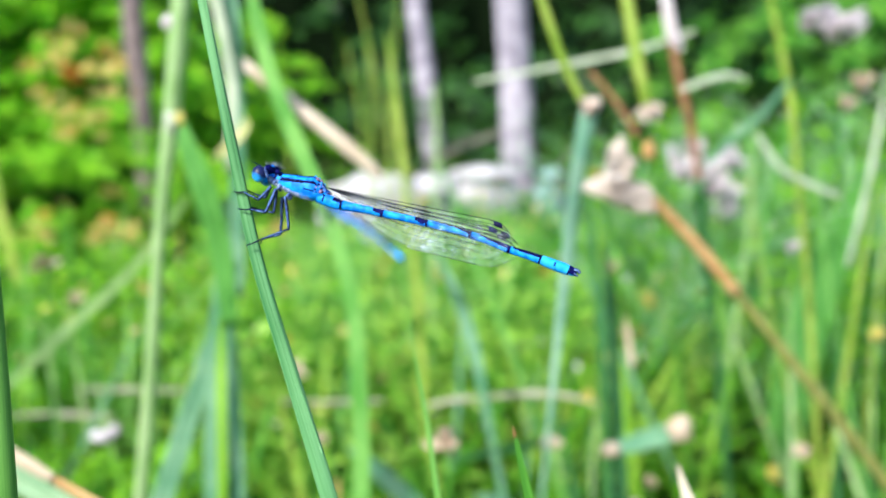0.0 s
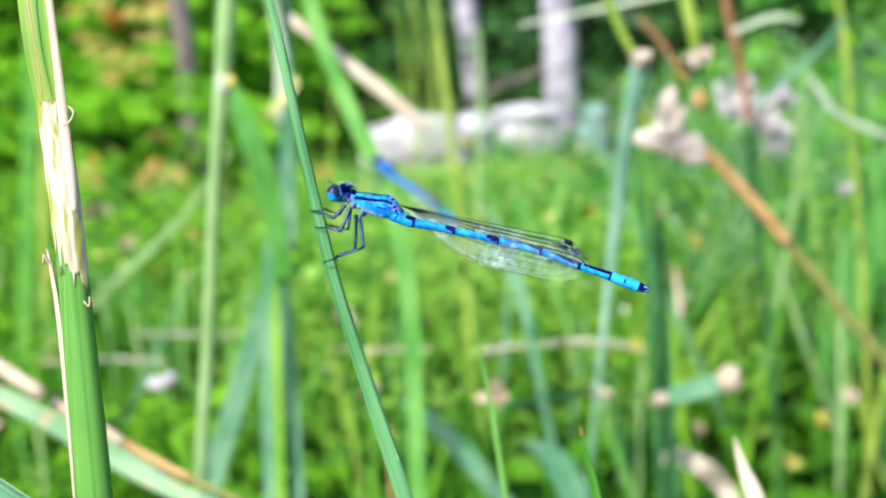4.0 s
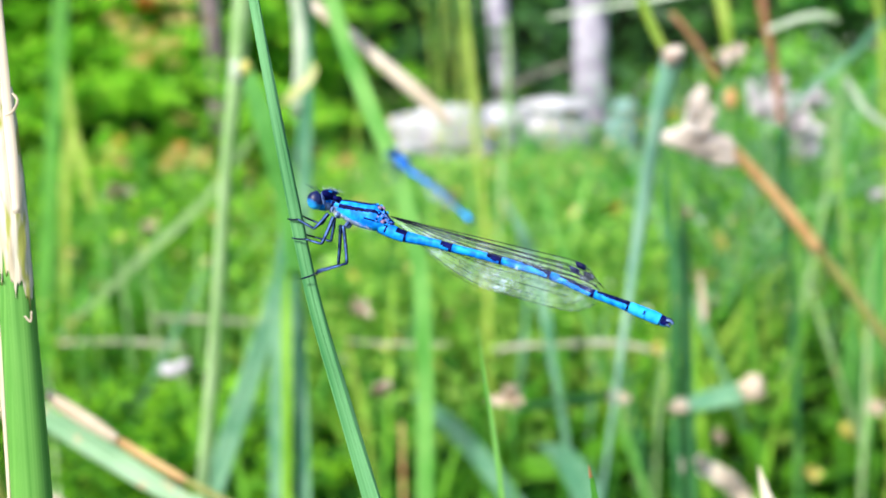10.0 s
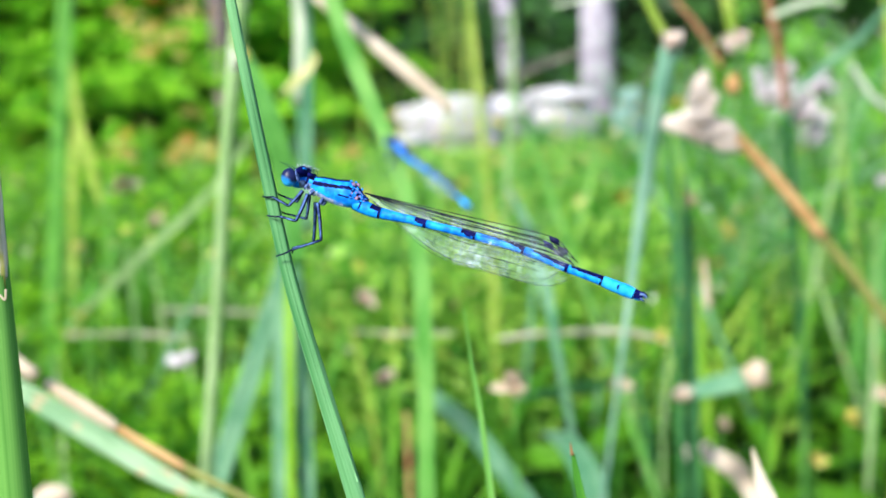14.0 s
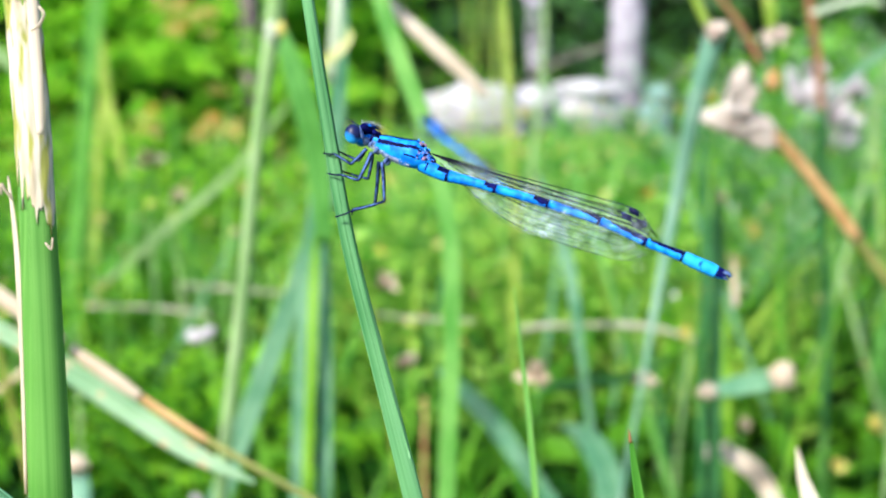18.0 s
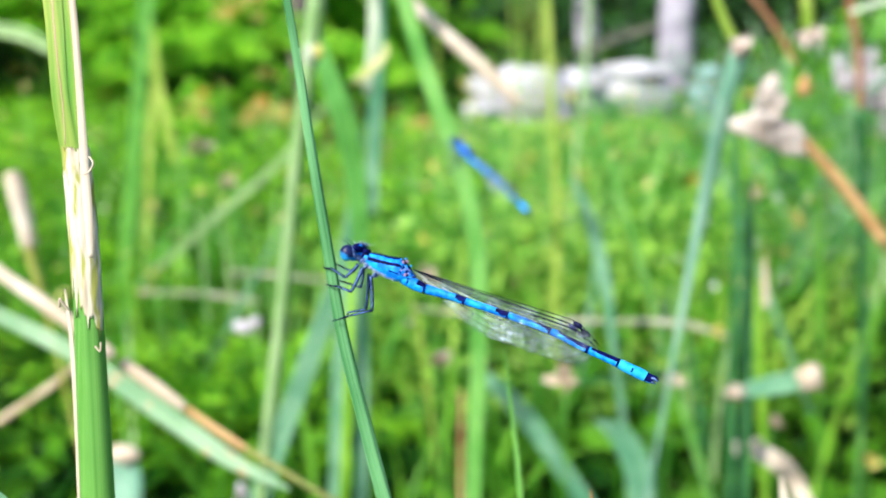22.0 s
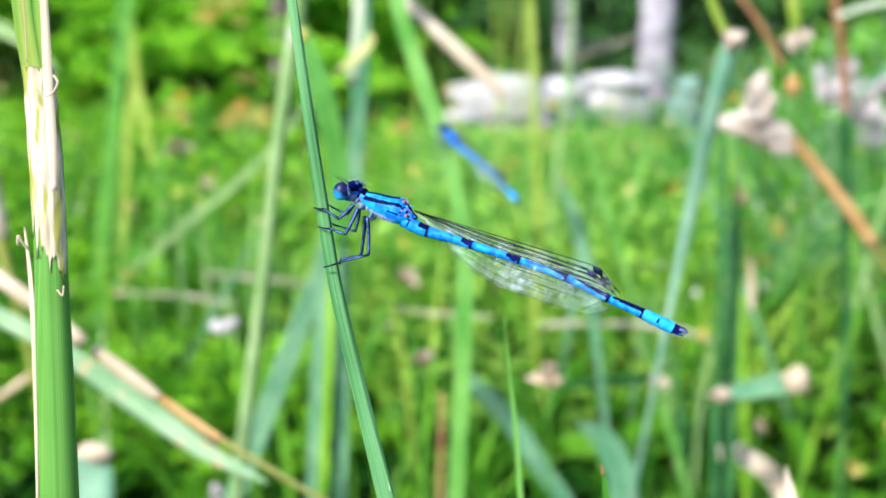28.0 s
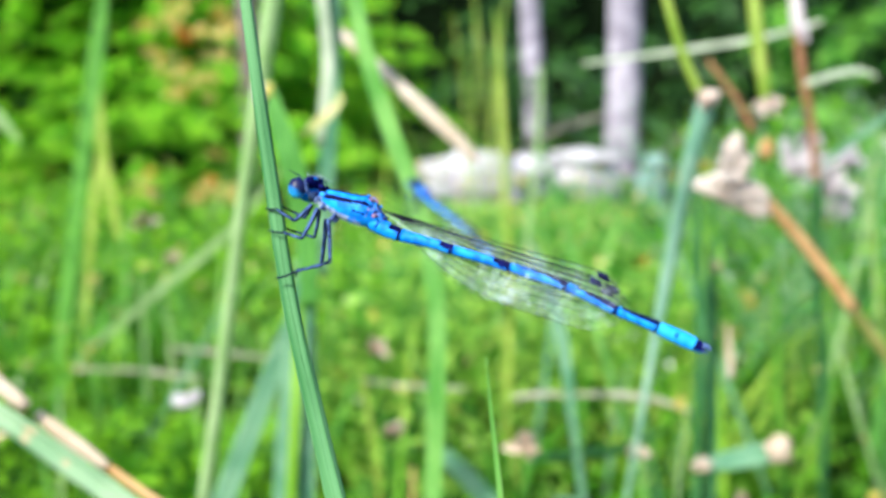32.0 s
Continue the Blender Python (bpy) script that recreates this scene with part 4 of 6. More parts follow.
def torn_sheet(axis, a0, a1, columns, slant, jag, seed):
    """A papery skin wrapped round a stem, from angle a0 to a1 (0 faces the open side), its two ends torn in uneven points."""
    rnd = random.Random(seed)
    g = glide(axis, 12)
    c, w = g[:, :3], g[:, 3]
    rows = len(c) - 1
    top = [0.07 * (0.5 + 0.8 * noise.noise(Vector((0.4 * i, seed, 0.0)))) for i in range(columns + 1)]
    low = [1 - slant * (1 - i / columns) - jag * max(0.0, 0.45 + 0.9 * noise.noise(Vector((0.37 * i, seed, 7.0))) + 0.22 * rnd.random()) for i in range(columns + 1)]
    verts, faces, uvs = [], [], []
    for face in (0, 1):
        for i in range(columns + 1):
            a = radians(a0 + (a1 - a0) * i / columns)
            for j in range(rows + 1):
                v = (top[i] + (low[i] - top[i]) * j / rows) * rows
                k = max(0, min(int(v), rows - 1))
                p, r = c[k] + (c[k + 1] - c[k]) * (v - k), w[k] + (w[k + 1] - w[k]) * (v - k)
                r += 0.00009 - 0.00006 * face + 0.00003 * math.sin(7 * a + 0.6 * v)
                verts.append((p[0] + r * math.sin(a), p[1] - 0.8 * r * math.cos(a), p[2]))
                uvs.append((r * a, v * 0.00035))
    n = (columns + 1) * (rows + 1)
    for i in range(columns):
        for j in range(rows):
            o = i * (rows + 1) + j
            q = (o, o + rows + 1, o + rows + 2, o + 1)
            faces += [q, tuple(n + f for f in reversed(q))]
    for i in range(columns):
        for o in (i * (rows + 1), i * (rows + 1) + rows):
            faces.append((o, o + rows + 1, n + o + rows + 1, n + o))
    for j in range(rows):
        for o in (j, columns * (rows + 1) + j):
            faces.append((o, o + 1, n + o + 1, n + o))
    return verts, faces, uvs


def reed():
    reed_stem = thing("reed", (-0.020, 0.096, -0.01), "cut green reed with a torn straw-coloured sheath above", "reed")
    upper = [(-0.0438, 0.0939, 0.4388, 0.00150), (-0.0440, 0.0947, 0.4439, 0.00147), (-0.0443, 0.0954, 0.4491, 0.00145), (-0.0446, 0.0960, 0.4529, 0.00142), (-0.0448, 0.0963, 0.4556, 0.00136)]
    body = tube(rooted([(-0.0431, 0.0906, 0.4154, 0.00182), (-0.0434, 0.0922, 0.4273, 0.00168)] + upper[:3] + [(-0.0445, 0.0959, 0.4520, 0.00120)]), sides=28, n=8, flat=0.8, groove=0.012)
    part("stem", body, REED, reed_stem)
    inner = blade([(-0.0441, 0.0953, 0.4500, 0.00240), (-0.0446, 0.0957, 0.4556, 0.00290), (-0.0450, 0.0960, 0.4592, 0.00300), (-0.0458, 0.0975, 0.4675, 0.00300), (-0.0469, 0.0987, 0.4763, 0.00285)], n=9, fold=0.35, thick=0.0003)
    part("sheath", inner, REED_YELLOW, reed_stem, "yellow-green striped split sheath")
    part("torn_sheath", torn_sheet(upper[::-1] + [(-0.0436, 0.0931, 0.4345, 0.00157)], -72, 88, 40, 0.24, 0.16, 5), FIBRE, reed_stem, "torn papery straw sheath, stained green")
    strip = blade([(-0.0426, 0.0931, 0.4445, 0.00060), (-0.0428, 0.0938, 0.4490, 0.00095), (-0.0430, 0.0943, 0.4530, 0.00092), (-0.0433, 0.0952, 0.4593, 0.00080), (-0.0438, 0.0964, 0.4676, 0.00076), (-0.0446, 0.0976, 0.4762, 0.00070)], n=9, fold=-0.3, thick=0.00025)
    part("straw_strip", strip, STRAW_PALE, reed_stem, "pale dry strip split from the sheath")
    streak = blade([(-0.0449, 0.0945, 0.4556, 0.00009), (-0.0452, 0.0953, 0.4592, 0.00014), (-0.0457, 0.0960, 0.4642, 0.00018), (-0.0464, 0.0976, 0.4752, 0.00016)], n=8, fold=0.1, thick=0.0001)
    part("streak", streak, STRAW, reed_stem, "dry straw-coloured line along the sheath")
    rim = blade([(-0.0449, 0.0898, 0.4144, 0.00026), (-0.0451, 0.0916, 0.4269, 0.00036), (-0.0455, 0.0931, 0.4367, 0.00044), (-0.0460, 0.0937, 0.4410, 0.00020)], n=7, fold=0.2, thick=0.00016)
    part("dry_rim", rim, STRAW_PALE, reed_stem, "dry whitish edge of the sheath")
    for points, r in ((((-0.0428, 0.0935, 0.4528), (-0.0419, 0.0932, 0.4532), (-0.0414, 0.0931, 0.4541), (-0.0419, 0.0934, 0.4546)), 0.00011), (((-0.0447, 0.0918, 0.4394), (-0.0451, 0.0915, 0.4402), (-0.0453, 0.0914, 0.4407), (-0.0455, 0.0915, 0.4398)), 0.00012)):
        part("curl", tube([(*p, r) for p in points], sides=6, n=5), STRAW_PALE, reed_stem, "curled dry fibre")
    nick = [(-0.0419, 0.0911, 0.4360), (-0.0414, 0.0910, 0.4355), (-0.0413, 0.0912, 0.4364)]
    part("nick", tube([(*p, 0.00009) for p in nick], sides=6, n=4), STRAW_PALE, reed_stem, "pale nick in the skin")


reed()


# ---------------------------------------------------------------- single grasses
def plant_thing(points, geo, mat, label, name, piece, group=""):
    low = min(points, key=lambda p: p[2])
    ob = thing(name, low[:3], label, "grass", group)
    part(piece, geo, mat, ob)
    return ob


def stem(points, mat, label, sides=9, flat=1.0, name="grass_plant"):
    return plant_thing(points, tube(points, sides=sides, n=6, flat=flat), mat, label, name, "stem")


def leaf(points, mat, label, name="grass_plant", **kw):
    ob = plant_thing(points, blade(points, n=7, **kw), mat, label, name, "blade")
    tw, fold = Vector(kw.get("toward", (0, -1, 0))), kw.get("fold", 0.25)
    rib = [(p[0] + tw.x * 0.0001, p[1] + tw.y * (0.00025 - 0.25 * fold * p[3]), p[2] + tw.z * 0.0001, max(0.00008, 0.035 * p[3])) for p in points]
    part("midrib", tube(rib, sides=5, n=7), mat, ob)
    return ob


leaf(rooted([(*(-0.0019, 0.1347, 0.3952), 0.00081), (*(-0.0032, 0.1363, 0.4067), 0.00066), (*(-0.0043, 0.1374, 0.4142), 0.00044), (*(-0.0051, 0.1383, 0.4206), 0.00011)]), BLADE_FRESH, "slim green grass tip pointing straight up", fold=0.5)
tip = thing("grass_shoot", (0.020, 0.118, -0.01), "young green grass shoot with a reddish tip", "grass blade")
part("blade", blade(rooted([(*(0.0087, 0.1110, 0.4064), 0.00102), (*(0.0079, 0.1116, 0.4107), 0.00060), (*(0.0077, 0.1118, 0.4120), 0.00036)]), n=7, fold=0.6), BLADE, tip)
part("tip", blade([(*(0.0076, 0.1116, 0.4119), 0.00036), (*(0.0075, 0.1117, 0.4127), 0.00024), (*(0.0074, 0.1118, 0.4133), 0.00006)], n=4, fold=0.6), STRAW_BROWN, tip, "reddish brown dry tip")
leaf(rooted([(*(0.0496, 0.1813, 0.3604), 0.00367), (*(0.0469, 0.1827, 0.3703), 0.00302), (*(0.0450, 0.1835, 0.3757), 0.00162), (*(0.0438, 0.1841, 0.3806), 0.00032)]), STRAW_PALE, "pale dry pointed blade tip", fold=0.4)

# crossing spotted leaf and dry stalks by the reed
leaf([(*(-0.2347, 0.2853, 0.3961), 0.00465), (*(-0.1720, 0.2648, 0.3795), 0.00527), (*(-0.1360, 0.2533, 0.3700), 0.00584), (*(-0.1057, 0.2444, 0.3567), 0.00659), (*(-0.0843, 0.2380, 0.3474), 0.00488), (*(-0.0698, 0.2344, 0.3431), 0.00098)], [BLADE_SPOT], "spotted pale green grass blade leaning across", fold=0.3)
stem([(*(-0.2091, 0.2686, 0.4211), 0.00215), (*(-0.1582, 0.2564, 0.3917), 0.00221), (*(-0.1373, 0.2509, 0.3813), 0.00236), (*(-0.1231, 0.2477, 0.3728), 0.00192)], STRAW_PALE, "broken pale dry grass stalk leaning across", flat=0.6)
lean = thing("dry_stalk", (-0.1223, 0.2521, 0.3687), "broken dry stalk, pale above, orange-brown and yellow-green below", "grass stalk")
part("pale_stalk", tube([(*(-0.1230, 0.2522, 0.3695), 0.00150), (*(-0.1168, 0.2507, 0.3660), 0.00205), (*(-0.1077, 0.2481, 0.3615), 0.00190), (*(-0.1027, 0.2467, 0.3590), 0.00130)], sides=9, flat=0.6), STRAW_PALE, lean)
part("stalk", tube([(*(-0.1069, 0.2485, 0.3607), 0.00118), (*(-0.0960, 0.2456, 0.3552), 0.00128), (*(-0.0840, 0.2425, 0.3497), 0.00110)], sides=9, flat=0.6), STRAW_TAN, lean, "orange-brown dry middle of the stalk")
part("lower_stalk", tube(rooted([(*(-0.0850, 0.2428, 0.3501), 0.00108), (*(-0.0740, 0.2401, 0.3457), 0.00102), (*(-0.0619, 0.2371, 0.3409), 0.00098)], end=True), sides=9, flat=0.6), OLIVE, lean, "yellow-green lower stalk")
leaf(rooted([(*(-0.0466, 0.0906, 0.4119), 0.00386), (*(-0.0537, 0.0913, 0.4172), 0.00331), (*(-0.0589, 0.0919, 0.4212), 0.00242), (*(-0.0669, 0.0925, 0.4258), 0.00033)]), BLADE_BLUE, "folded green grass blade bending away", fold=0.9)
stem([(-0.3520, 0.4731, 0.2180, 0.0022), (-0.3001, 0.4767, 0.2500, 0.0021), (-0.2600, 0.4810, 0.2790, 0.0018)], STRAW, "short dry stalk leaning over")

# tall stems behind the damselfly
stalk = thing("grass_stalk", to_ground(-0.17, 0.40), "pale green jointed grass stalk with a whitish node", "grass stalk")
part("stem", tube(rooted([(*(-0.1193, 0.3629, 0.3020), 0.0026), (*(-0.1108, 0.3625, 0.3564), 0.0024), (*(-0.1031, 0.3647, 0.4153), 0.0025), (*(-0.0975, 0.3652, 0.4474), 0.00307)]), sides=10), BLADE_PALE, stalk)
part("upper_stem", tube([(*(-0.0975, 0.3652, 0.4474), 0.00307), (*(-0.0941, 0.3665, 0.4708), 0.00348), (*(-0.0908, 0.3708, 0.5015), 0.00327), (*(-0.0883, 0.3753, 0.5338), 0.00286)], sides=10), BLADE_PALE, stalk)
part("node", lump((-0.0966, 0.3628, 0.4487), (0.00266, 0.00266, 0.00409), 7, 0.3), BLADE_WHITE, stalk, "whitish swollen node")
part("bud", lump((-0.0931, 0.3620, 0.4498), (0.00204, 0.00164, 0.00245), 8, 0.3), YELLOW, stalk, "small yellow bud at the node")
part("upper_node", lump((-0.0959, 0.3679, 0.4844), (0.00348, 0.00286, 0.00307), 9, 0.3), PETAL, stalk, "white upper node")

leaf(rooted([(*(-0.1056, 0.4117, 0.2540), 0.00586), (*(-0.1040, 0.4205, 0.3166), 0.00537), (*(-0.1009, 0.4264, 0.3585), 0.00488), (*(-0.0962, 0.4315, 0.3948), 0.00440), (*(-0.0937, 0.4346, 0.4164), 0.00098)]), BLADE_BLUE, "bluish green upright reed blade", fold=0.4)
leaf(rooted([(*(-0.0939, 0.4136, 0.2532), 0.00684), (*(-0.0941, 0.4225, 0.3160), 0.00635), (*(-0.0955, 0.4287, 0.3604), 0.00586), (*(-0.0979, 0.4335, 0.3946), 0.00391), (*(-0.0992, 0.4362, 0.4139), 0.00098)]), BLADE_BLUE, "bluish green upright reed blade", fold=0.4)
leaf(rooted([(*(-0.1001, 0.4070, 0.2564), 0.00415), (*(-0.0986, 0.4140, 0.3060), 0.00391), (*(-0.0971, 0.4208, 0.3548), 0.00342), (*(-0.0962, 0.4235, 0.3740), 0.00098)]), LIME, "yellow-green young blade between reed blades", fold=0.3)
leaf(rooted([(*(-0.1460, 0.4353, 0.2418), 0.01022), (*(-0.1299, 0.4361, 0.2839), 0.01022), (*(-0.1143, 0.4368, 0.3245), 0.00920), (*(-0.0992, 0.4372, 0.3636), 0.00613), (*(-0.0923, 0.4404, 0.3859), 0.00153)]), BLADE_BLUE, "broad bluish green blade leaning over", fold=0.3)
leaf([(*(-0.0931, 0.4215, 0.3596), 0.00716), (*(-0.0952, 0.4216, 0.3963), 0.01002), (*(-0.0999, 0.4200, 0.4203), 0.01049), (*(-0.1072, 0.4229, 0.4412), 0.00716), (*(-0.1126, 0.4255, 0.4596), 0.00143)], BLADE_MID, "broad green blade behind the perch", fold=0.3)
leaf([(*(-0.0979, 0.4628, 0.3661), 0.00645), (*(-0.0947, 0.4659, 0.4237), 0.00749), (*(-0.0932, 0.4679, 0.4741), 0.00809), (*(-0.0961, 0.4735, 0.5137), 0.00845), (*(-0.1004, 0.4783, 0.5481), 0.00261)], BLADE_BLUE, "pale grey-green blade standing upright", fold=0.3)
leaf([(*(-0.0961, 0.4530, 0.4253), 0.00411), (*(-0.0934, 0.4585, 0.4643), 0.00513), (*(-0.0966, 0.4619, 0.4885), 0.00462), (*(-0.1051, 0.4673, 0.5273), 0.00513)], BLADE_WHITE, "bleached pale blade behind the perch", fold=0.3)
leaf([(*(-0.1010, 0.4416, 0.4308), 0.00250), (*(-0.0951, 0.4423, 0.4354), 0.00400), (*(-0.0874, 0.4433, 0.4424), 0.00420), (*(-0.0848, 0.4438, 0.4466), 0.00300), (*(-0.0859, 0.4443, 0.4495), 0.00100)], LEAF_CREAM, "small bent pale yellow leaf", name="yellow_leaf", fold=0.4)

# broad stem that carries the second damselfly
leaf(rooted([(*(-0.0308, 0.3207, 0.3029), 0.00562), (*(-0.0300, 0.3274, 0.3507), 0.00562), (*(-0.0317, 0.3326, 0.3882), 0.00562), (*(-0.0378, 0.3363, 0.4142), 0.00562), (*(-0.0473, 0.3397, 0.4382), 0.00581), (*(-0.0559, 0.3430, 0.4621), 0.00525), (*(-0.0614, 0.3466, 0.4874), 0.00450), (*(-0.0645, 0.3491, 0.5053), 0.00094)]), BLADE_FRESH, "broad bright green grass blade arching over", fold=0.35)
leaf(rooted([(*(-0.0304, 1.1617, 0.0933), 0.00954), (*(-0.0318, 1.1778, 0.2084), 0.00954), (*(-0.0404, 1.1947, 0.3286), 0.00886), (*(-0.0507, 1.2123, 0.4536), 0.00886), (*(-0.0584, 1.2251, 0.5445), 0.00341)]), BLADE_YELLOW, "yellowish green upright grass blade", fold=0.3)
stem([(*(-0.1022, 0.5092, 0.4803), 0.00250), (*(-0.0959, 0.5085, 0.4752), 0.00278), (*(-0.0702, 0.5054, 0.4532), 0.00319), (*(-0.0418, 0.5019, 0.4287), 0.00361), (*(-0.0337, 0.5009, 0.4212), 0.00271), (*(-0.0296, 0.5003, 0.4172), 0.00150)], STRAW_PALE, "broken dry straw stalk leaning over", flat=0.7)
leaf(rooted([(*(0.0232, 0.5800, 0.2656), 0.00477), (*(0.0151, 0.5866, 0.3126), 0.00750), (*(0.0070, 0.5903, 0.3392), 0.00681), (*(-0.0045, 0.5941, 0.3658), 0.00204)]), BLADE_BLUE, "bluish green blade leaning over in the grass", fold=0.3)
leaf(rooted([(*(-0.0058, 0.5316, 0.2085), 0.01081), (*(-0.0277, 0.5356, 0.2372), 0.01145), (*(-0.0466, 0.5381, 0.2547), 0.00827), (*(-0.0576, 0.5392, 0.2627), 0.00159)]), BLADE_BLUE, "bluish green blade bending over low", fold=0.3)
leaf(rooted([(*(0.0451, 0.5466, 0.1716), 0.01252), (*(0.0388, 0.5509, 0.2022), 0.01647), (*(0.0248, 0.5536, 0.2219), 0.01120), (*(0.0131, 0.5543, 0.2263), 0.00165)]), BLADE_BLUE, "bluish green blade curling over low", fold=0.3)
leaf([(*(0.0028, 0.5764, 0.2402), 0.00377), (*(0.0281, 0.5771, 0.2453), 0.00759), (*(0.0582, 0.5778, 0.2504), 0.00654), (*(0.0781, 0.5795, 0.2622), 0.00204)], BLADE_DARK, "dark green blade lying across the grass", fold=0.3, toward=(0, -1, -0.35))

# blue-green stem with a pale head, and its dark neighbour
cut = thing("cut_reed", to_ground(0.02, 0.50), "bluish green cut reed stem with a frayed pale top", "reed")
part("stem", tube(rooted([(*(0.0465, 0.4442, 0.3058), 0.0013), (*(0.0565, 0.4408, 0.3889), 0.0029), (*(0.0611, 0.4268, 0.4330), 0.0036), (*(0.0638, 0.4247, 0.4465), 0.0039)]), sides=12, flat=0.6), BLADE_TEAL, cut)
part("frayed_top", husk((0.0636, 0.4214, 0.4448), 0.0085, 14, 51, (0.1, -0.2, 1)), PINK_HUSK, cut, "pale frayed top of the cut stem")
part("side_stalk", tube([(*(0.0632, 0.4280, 0.4487), 0.0018), (*(0.0564, 0.4299, 0.4623), 0.0019), (*(0.0473, 0.4337, 0.4893), 0.0019), (*(0.0406, 0.4371, 0.5138), 0.0018)], sides=8), BLADE_YELLOW, cut, "yellow-green side stalk")
leaf(rooted([(*(0.0898, 0.5299, 0.1966), 0.00437), (*(0.0866, 0.5366, 0.2801), 0.00437), (*(0.0847, 0.5403, 0.3424), 0.00437), (*(0.0825, 0.5466, 0.3873), 0.00375), (*(0.0810, 0.5497, 0.4096), 0.00156)]), BLADE_DARK, "dark green upright reed blade", fold=0.15)
leaf(rooted([(*(0.0966, 0.5478, 0.2522), 0.00712), (*(0.0951, 0.5550, 0.3036), 0.00777), (*(0.0941, 0.5600, 0.3389), 0.00712), (*(0.0920, 0.5645, 0.3710), 0.00194)]), BLADE_DARK, "broad dark green blade in the grass", fold=0.2)
leaf([(*(0.1048, 0.5497, 0.3013), 0.00318), (*(0.1034, 0.5519, 0.3172), 0.00350), (*(0.1026, 0.5537, 0.3300), 0.00127)], PAPER, "small withered pinkish blade tip", fold=0.4)

# withered head on a leaning stalk
dry = thing("withered_stalk", to_ground(0.42, 0.98), "leaning brown stalk with a papery withered flower head", "withered flower")
part("stalk", tube(rooted([(*(0.2089, 0.5108, 0.2765), 0.0033), (*(0.1863, 0.5098, 0.3055), 0.0030), (*(0.1624, 0.5092, 0.3367), 0.0028), (*(0.1497, 0.5084, 0.3527), 0.00307)]), sides=10), OLIVE, dry, "olive lower stalk")
part("dry_stalk", tube([(*(0.1521, 0.5085, 0.3497), 0.00337), (*(0.1358, 0.5088, 0.3702), 0.00331), (*(0.1152, 0.5070, 0.3932), 0.00319), (*(0.1031, 0.5036, 0.4049), 0.00312)], sides=10), STRAW_TAN, dry, "orange-brown dry upper stalk")
lobes = (((0.0808, 0.4940, 0.4081), 30, 15, 12), ((0.0902, 0.4957, 0.4056), 34, 20, 18), ((0.0983, 0.4978, 0.3993), 30, 13, 24), ((0.0861, 0.4916, 0.4126), 26, 11, 2), ((0.1005, 0.5016, 0.4049), 24, 15, 35), ((0.0873, 0.4913, 0.4248), 15, 27, 18), ((0.0921, 0.4934, 0.4182), 13, 20, 24))
for k, (at, a, c, turn) in enumerate(lobes):
    part("petal", lump(at, (a * 0.000330, 0.003, c * 0.000330), 30 + k, 0.28, 16, 12, (0, turn, 0)), PINK_HUSK, dry, "papery pale withered petal")
part("bud", lump((0.1111, 0.5316, 0.4240), (0.00361, 0.00301, 0.00512), 12, 0.6), STRAW_TAN, dry, "orange-brown withered bud")
knob = thing("withered_stalk", to_ground(0.30, 0.70), "yellow-green jointed stalk with a small withered flower", "withered flower")
part("stalk", tube(rooted([(0.1552, 0.6931, 0.3522, 0.0012), (0.1489, 0.6890, 0.3947, 0.0014), (0.1424, 0.6807, 0.4431, 0.0020)])), BLADE, knob, "thin green lower stalk")
part("upper_stalk", tube([(*(0.1424, 0.6807, 0.4421), 0.0032), (*(0.1368, 0.6852, 0.4754), 0.0042), (*(0.1303, 0.6978, 0.5294), 0.0042)]), BLADE_YELLOW, knob)
part("flower_head", husk((0.1402, 0.6710, 0.4461), 0.014, 12, 63, (0, -0.3, -0.3)), PINK_HUSK, knob, "small pale withered flower")
brown = thing("dry_stalk", to_ground(0.33, 0.78), "reddish brown dry stalk on a green stem", "grass")
part("stem", tube(rooted([(*(0.2137, 0.7864, 0.2975), 0.00310), (*(0.2070, 0.7838, 0.3510), 0.00354), (*(0.2023, 0.7790, 0.3880), 0.00394)])), BLADE_DARK, brown)
part("dry_top", tube([(*(0.2023, 0.7788, 0.3868), 0.00262), (*(0.1977, 0.7845, 0.4277), 0.00306), (*(0.1878, 0.7853, 0.4693), 0.00350), (*(0.1808, 0.7928, 0.5225), 0.00350)]), RUSSET, brown, "reddish brown dry top")
part("pale_tip", tube([(0.1846, 0.7870, 0.4960, 0.0038), (0.1836, 0.7883, 0.5030, 0.0050), (0.1820, 0.7908, 0.5150, 0.0048), (0.1800, 0.7940, 0.5340, 0.0044)], sides=10, flat=0.7), PETAL, brown, "whitish papery upper end of the stalk")
part("pale_husk", husk((0.1850, 0.7850, 0.4990), 0.011, 9, 64, (0.2, -0.3, -0.5)), PETAL, brown, "papery whitish husk")
leaf([(*(0.0956, 0.6289, 0.4697), 0.00282), (*(0.1056, 0.6272, 0.4579), 0.00317), (*(0.1179, 0.6246, 0.4395), 0.00317), (*(0.1233, 0.6232, 0.4295), 0.00211)], RUSSET, "brown withered blade hanging down", fold=0.3)
leaf([(*(0.1719, 0.7079, 0.4576), 0.0038), (*(0.1922, 0.7089, 0.4645), 0.0050), (*(0.2088, 0.7092, 0.4663), 0.0044), (*(0.2180, 0.7086, 0.4624), 0.0018)], BLADE_WHITE, "pale grass blade arching over the scrub", fold=0.3, toward=(0, -0.8, 0.6))
leaf([(*(0.0339, 0.9121, 0.4735), 0.0030), (*(0.1161, 0.9139, 0.4858), 0.0050), (*(0.1882, 0.9157, 0.4985), 0.0050), (*(0.2347, 0.9176, 0.5121), 0.0030)], BLADE_WHITE, "pale green blade arching across", fold=0.3, toward=(0, -0.8, 0.6))
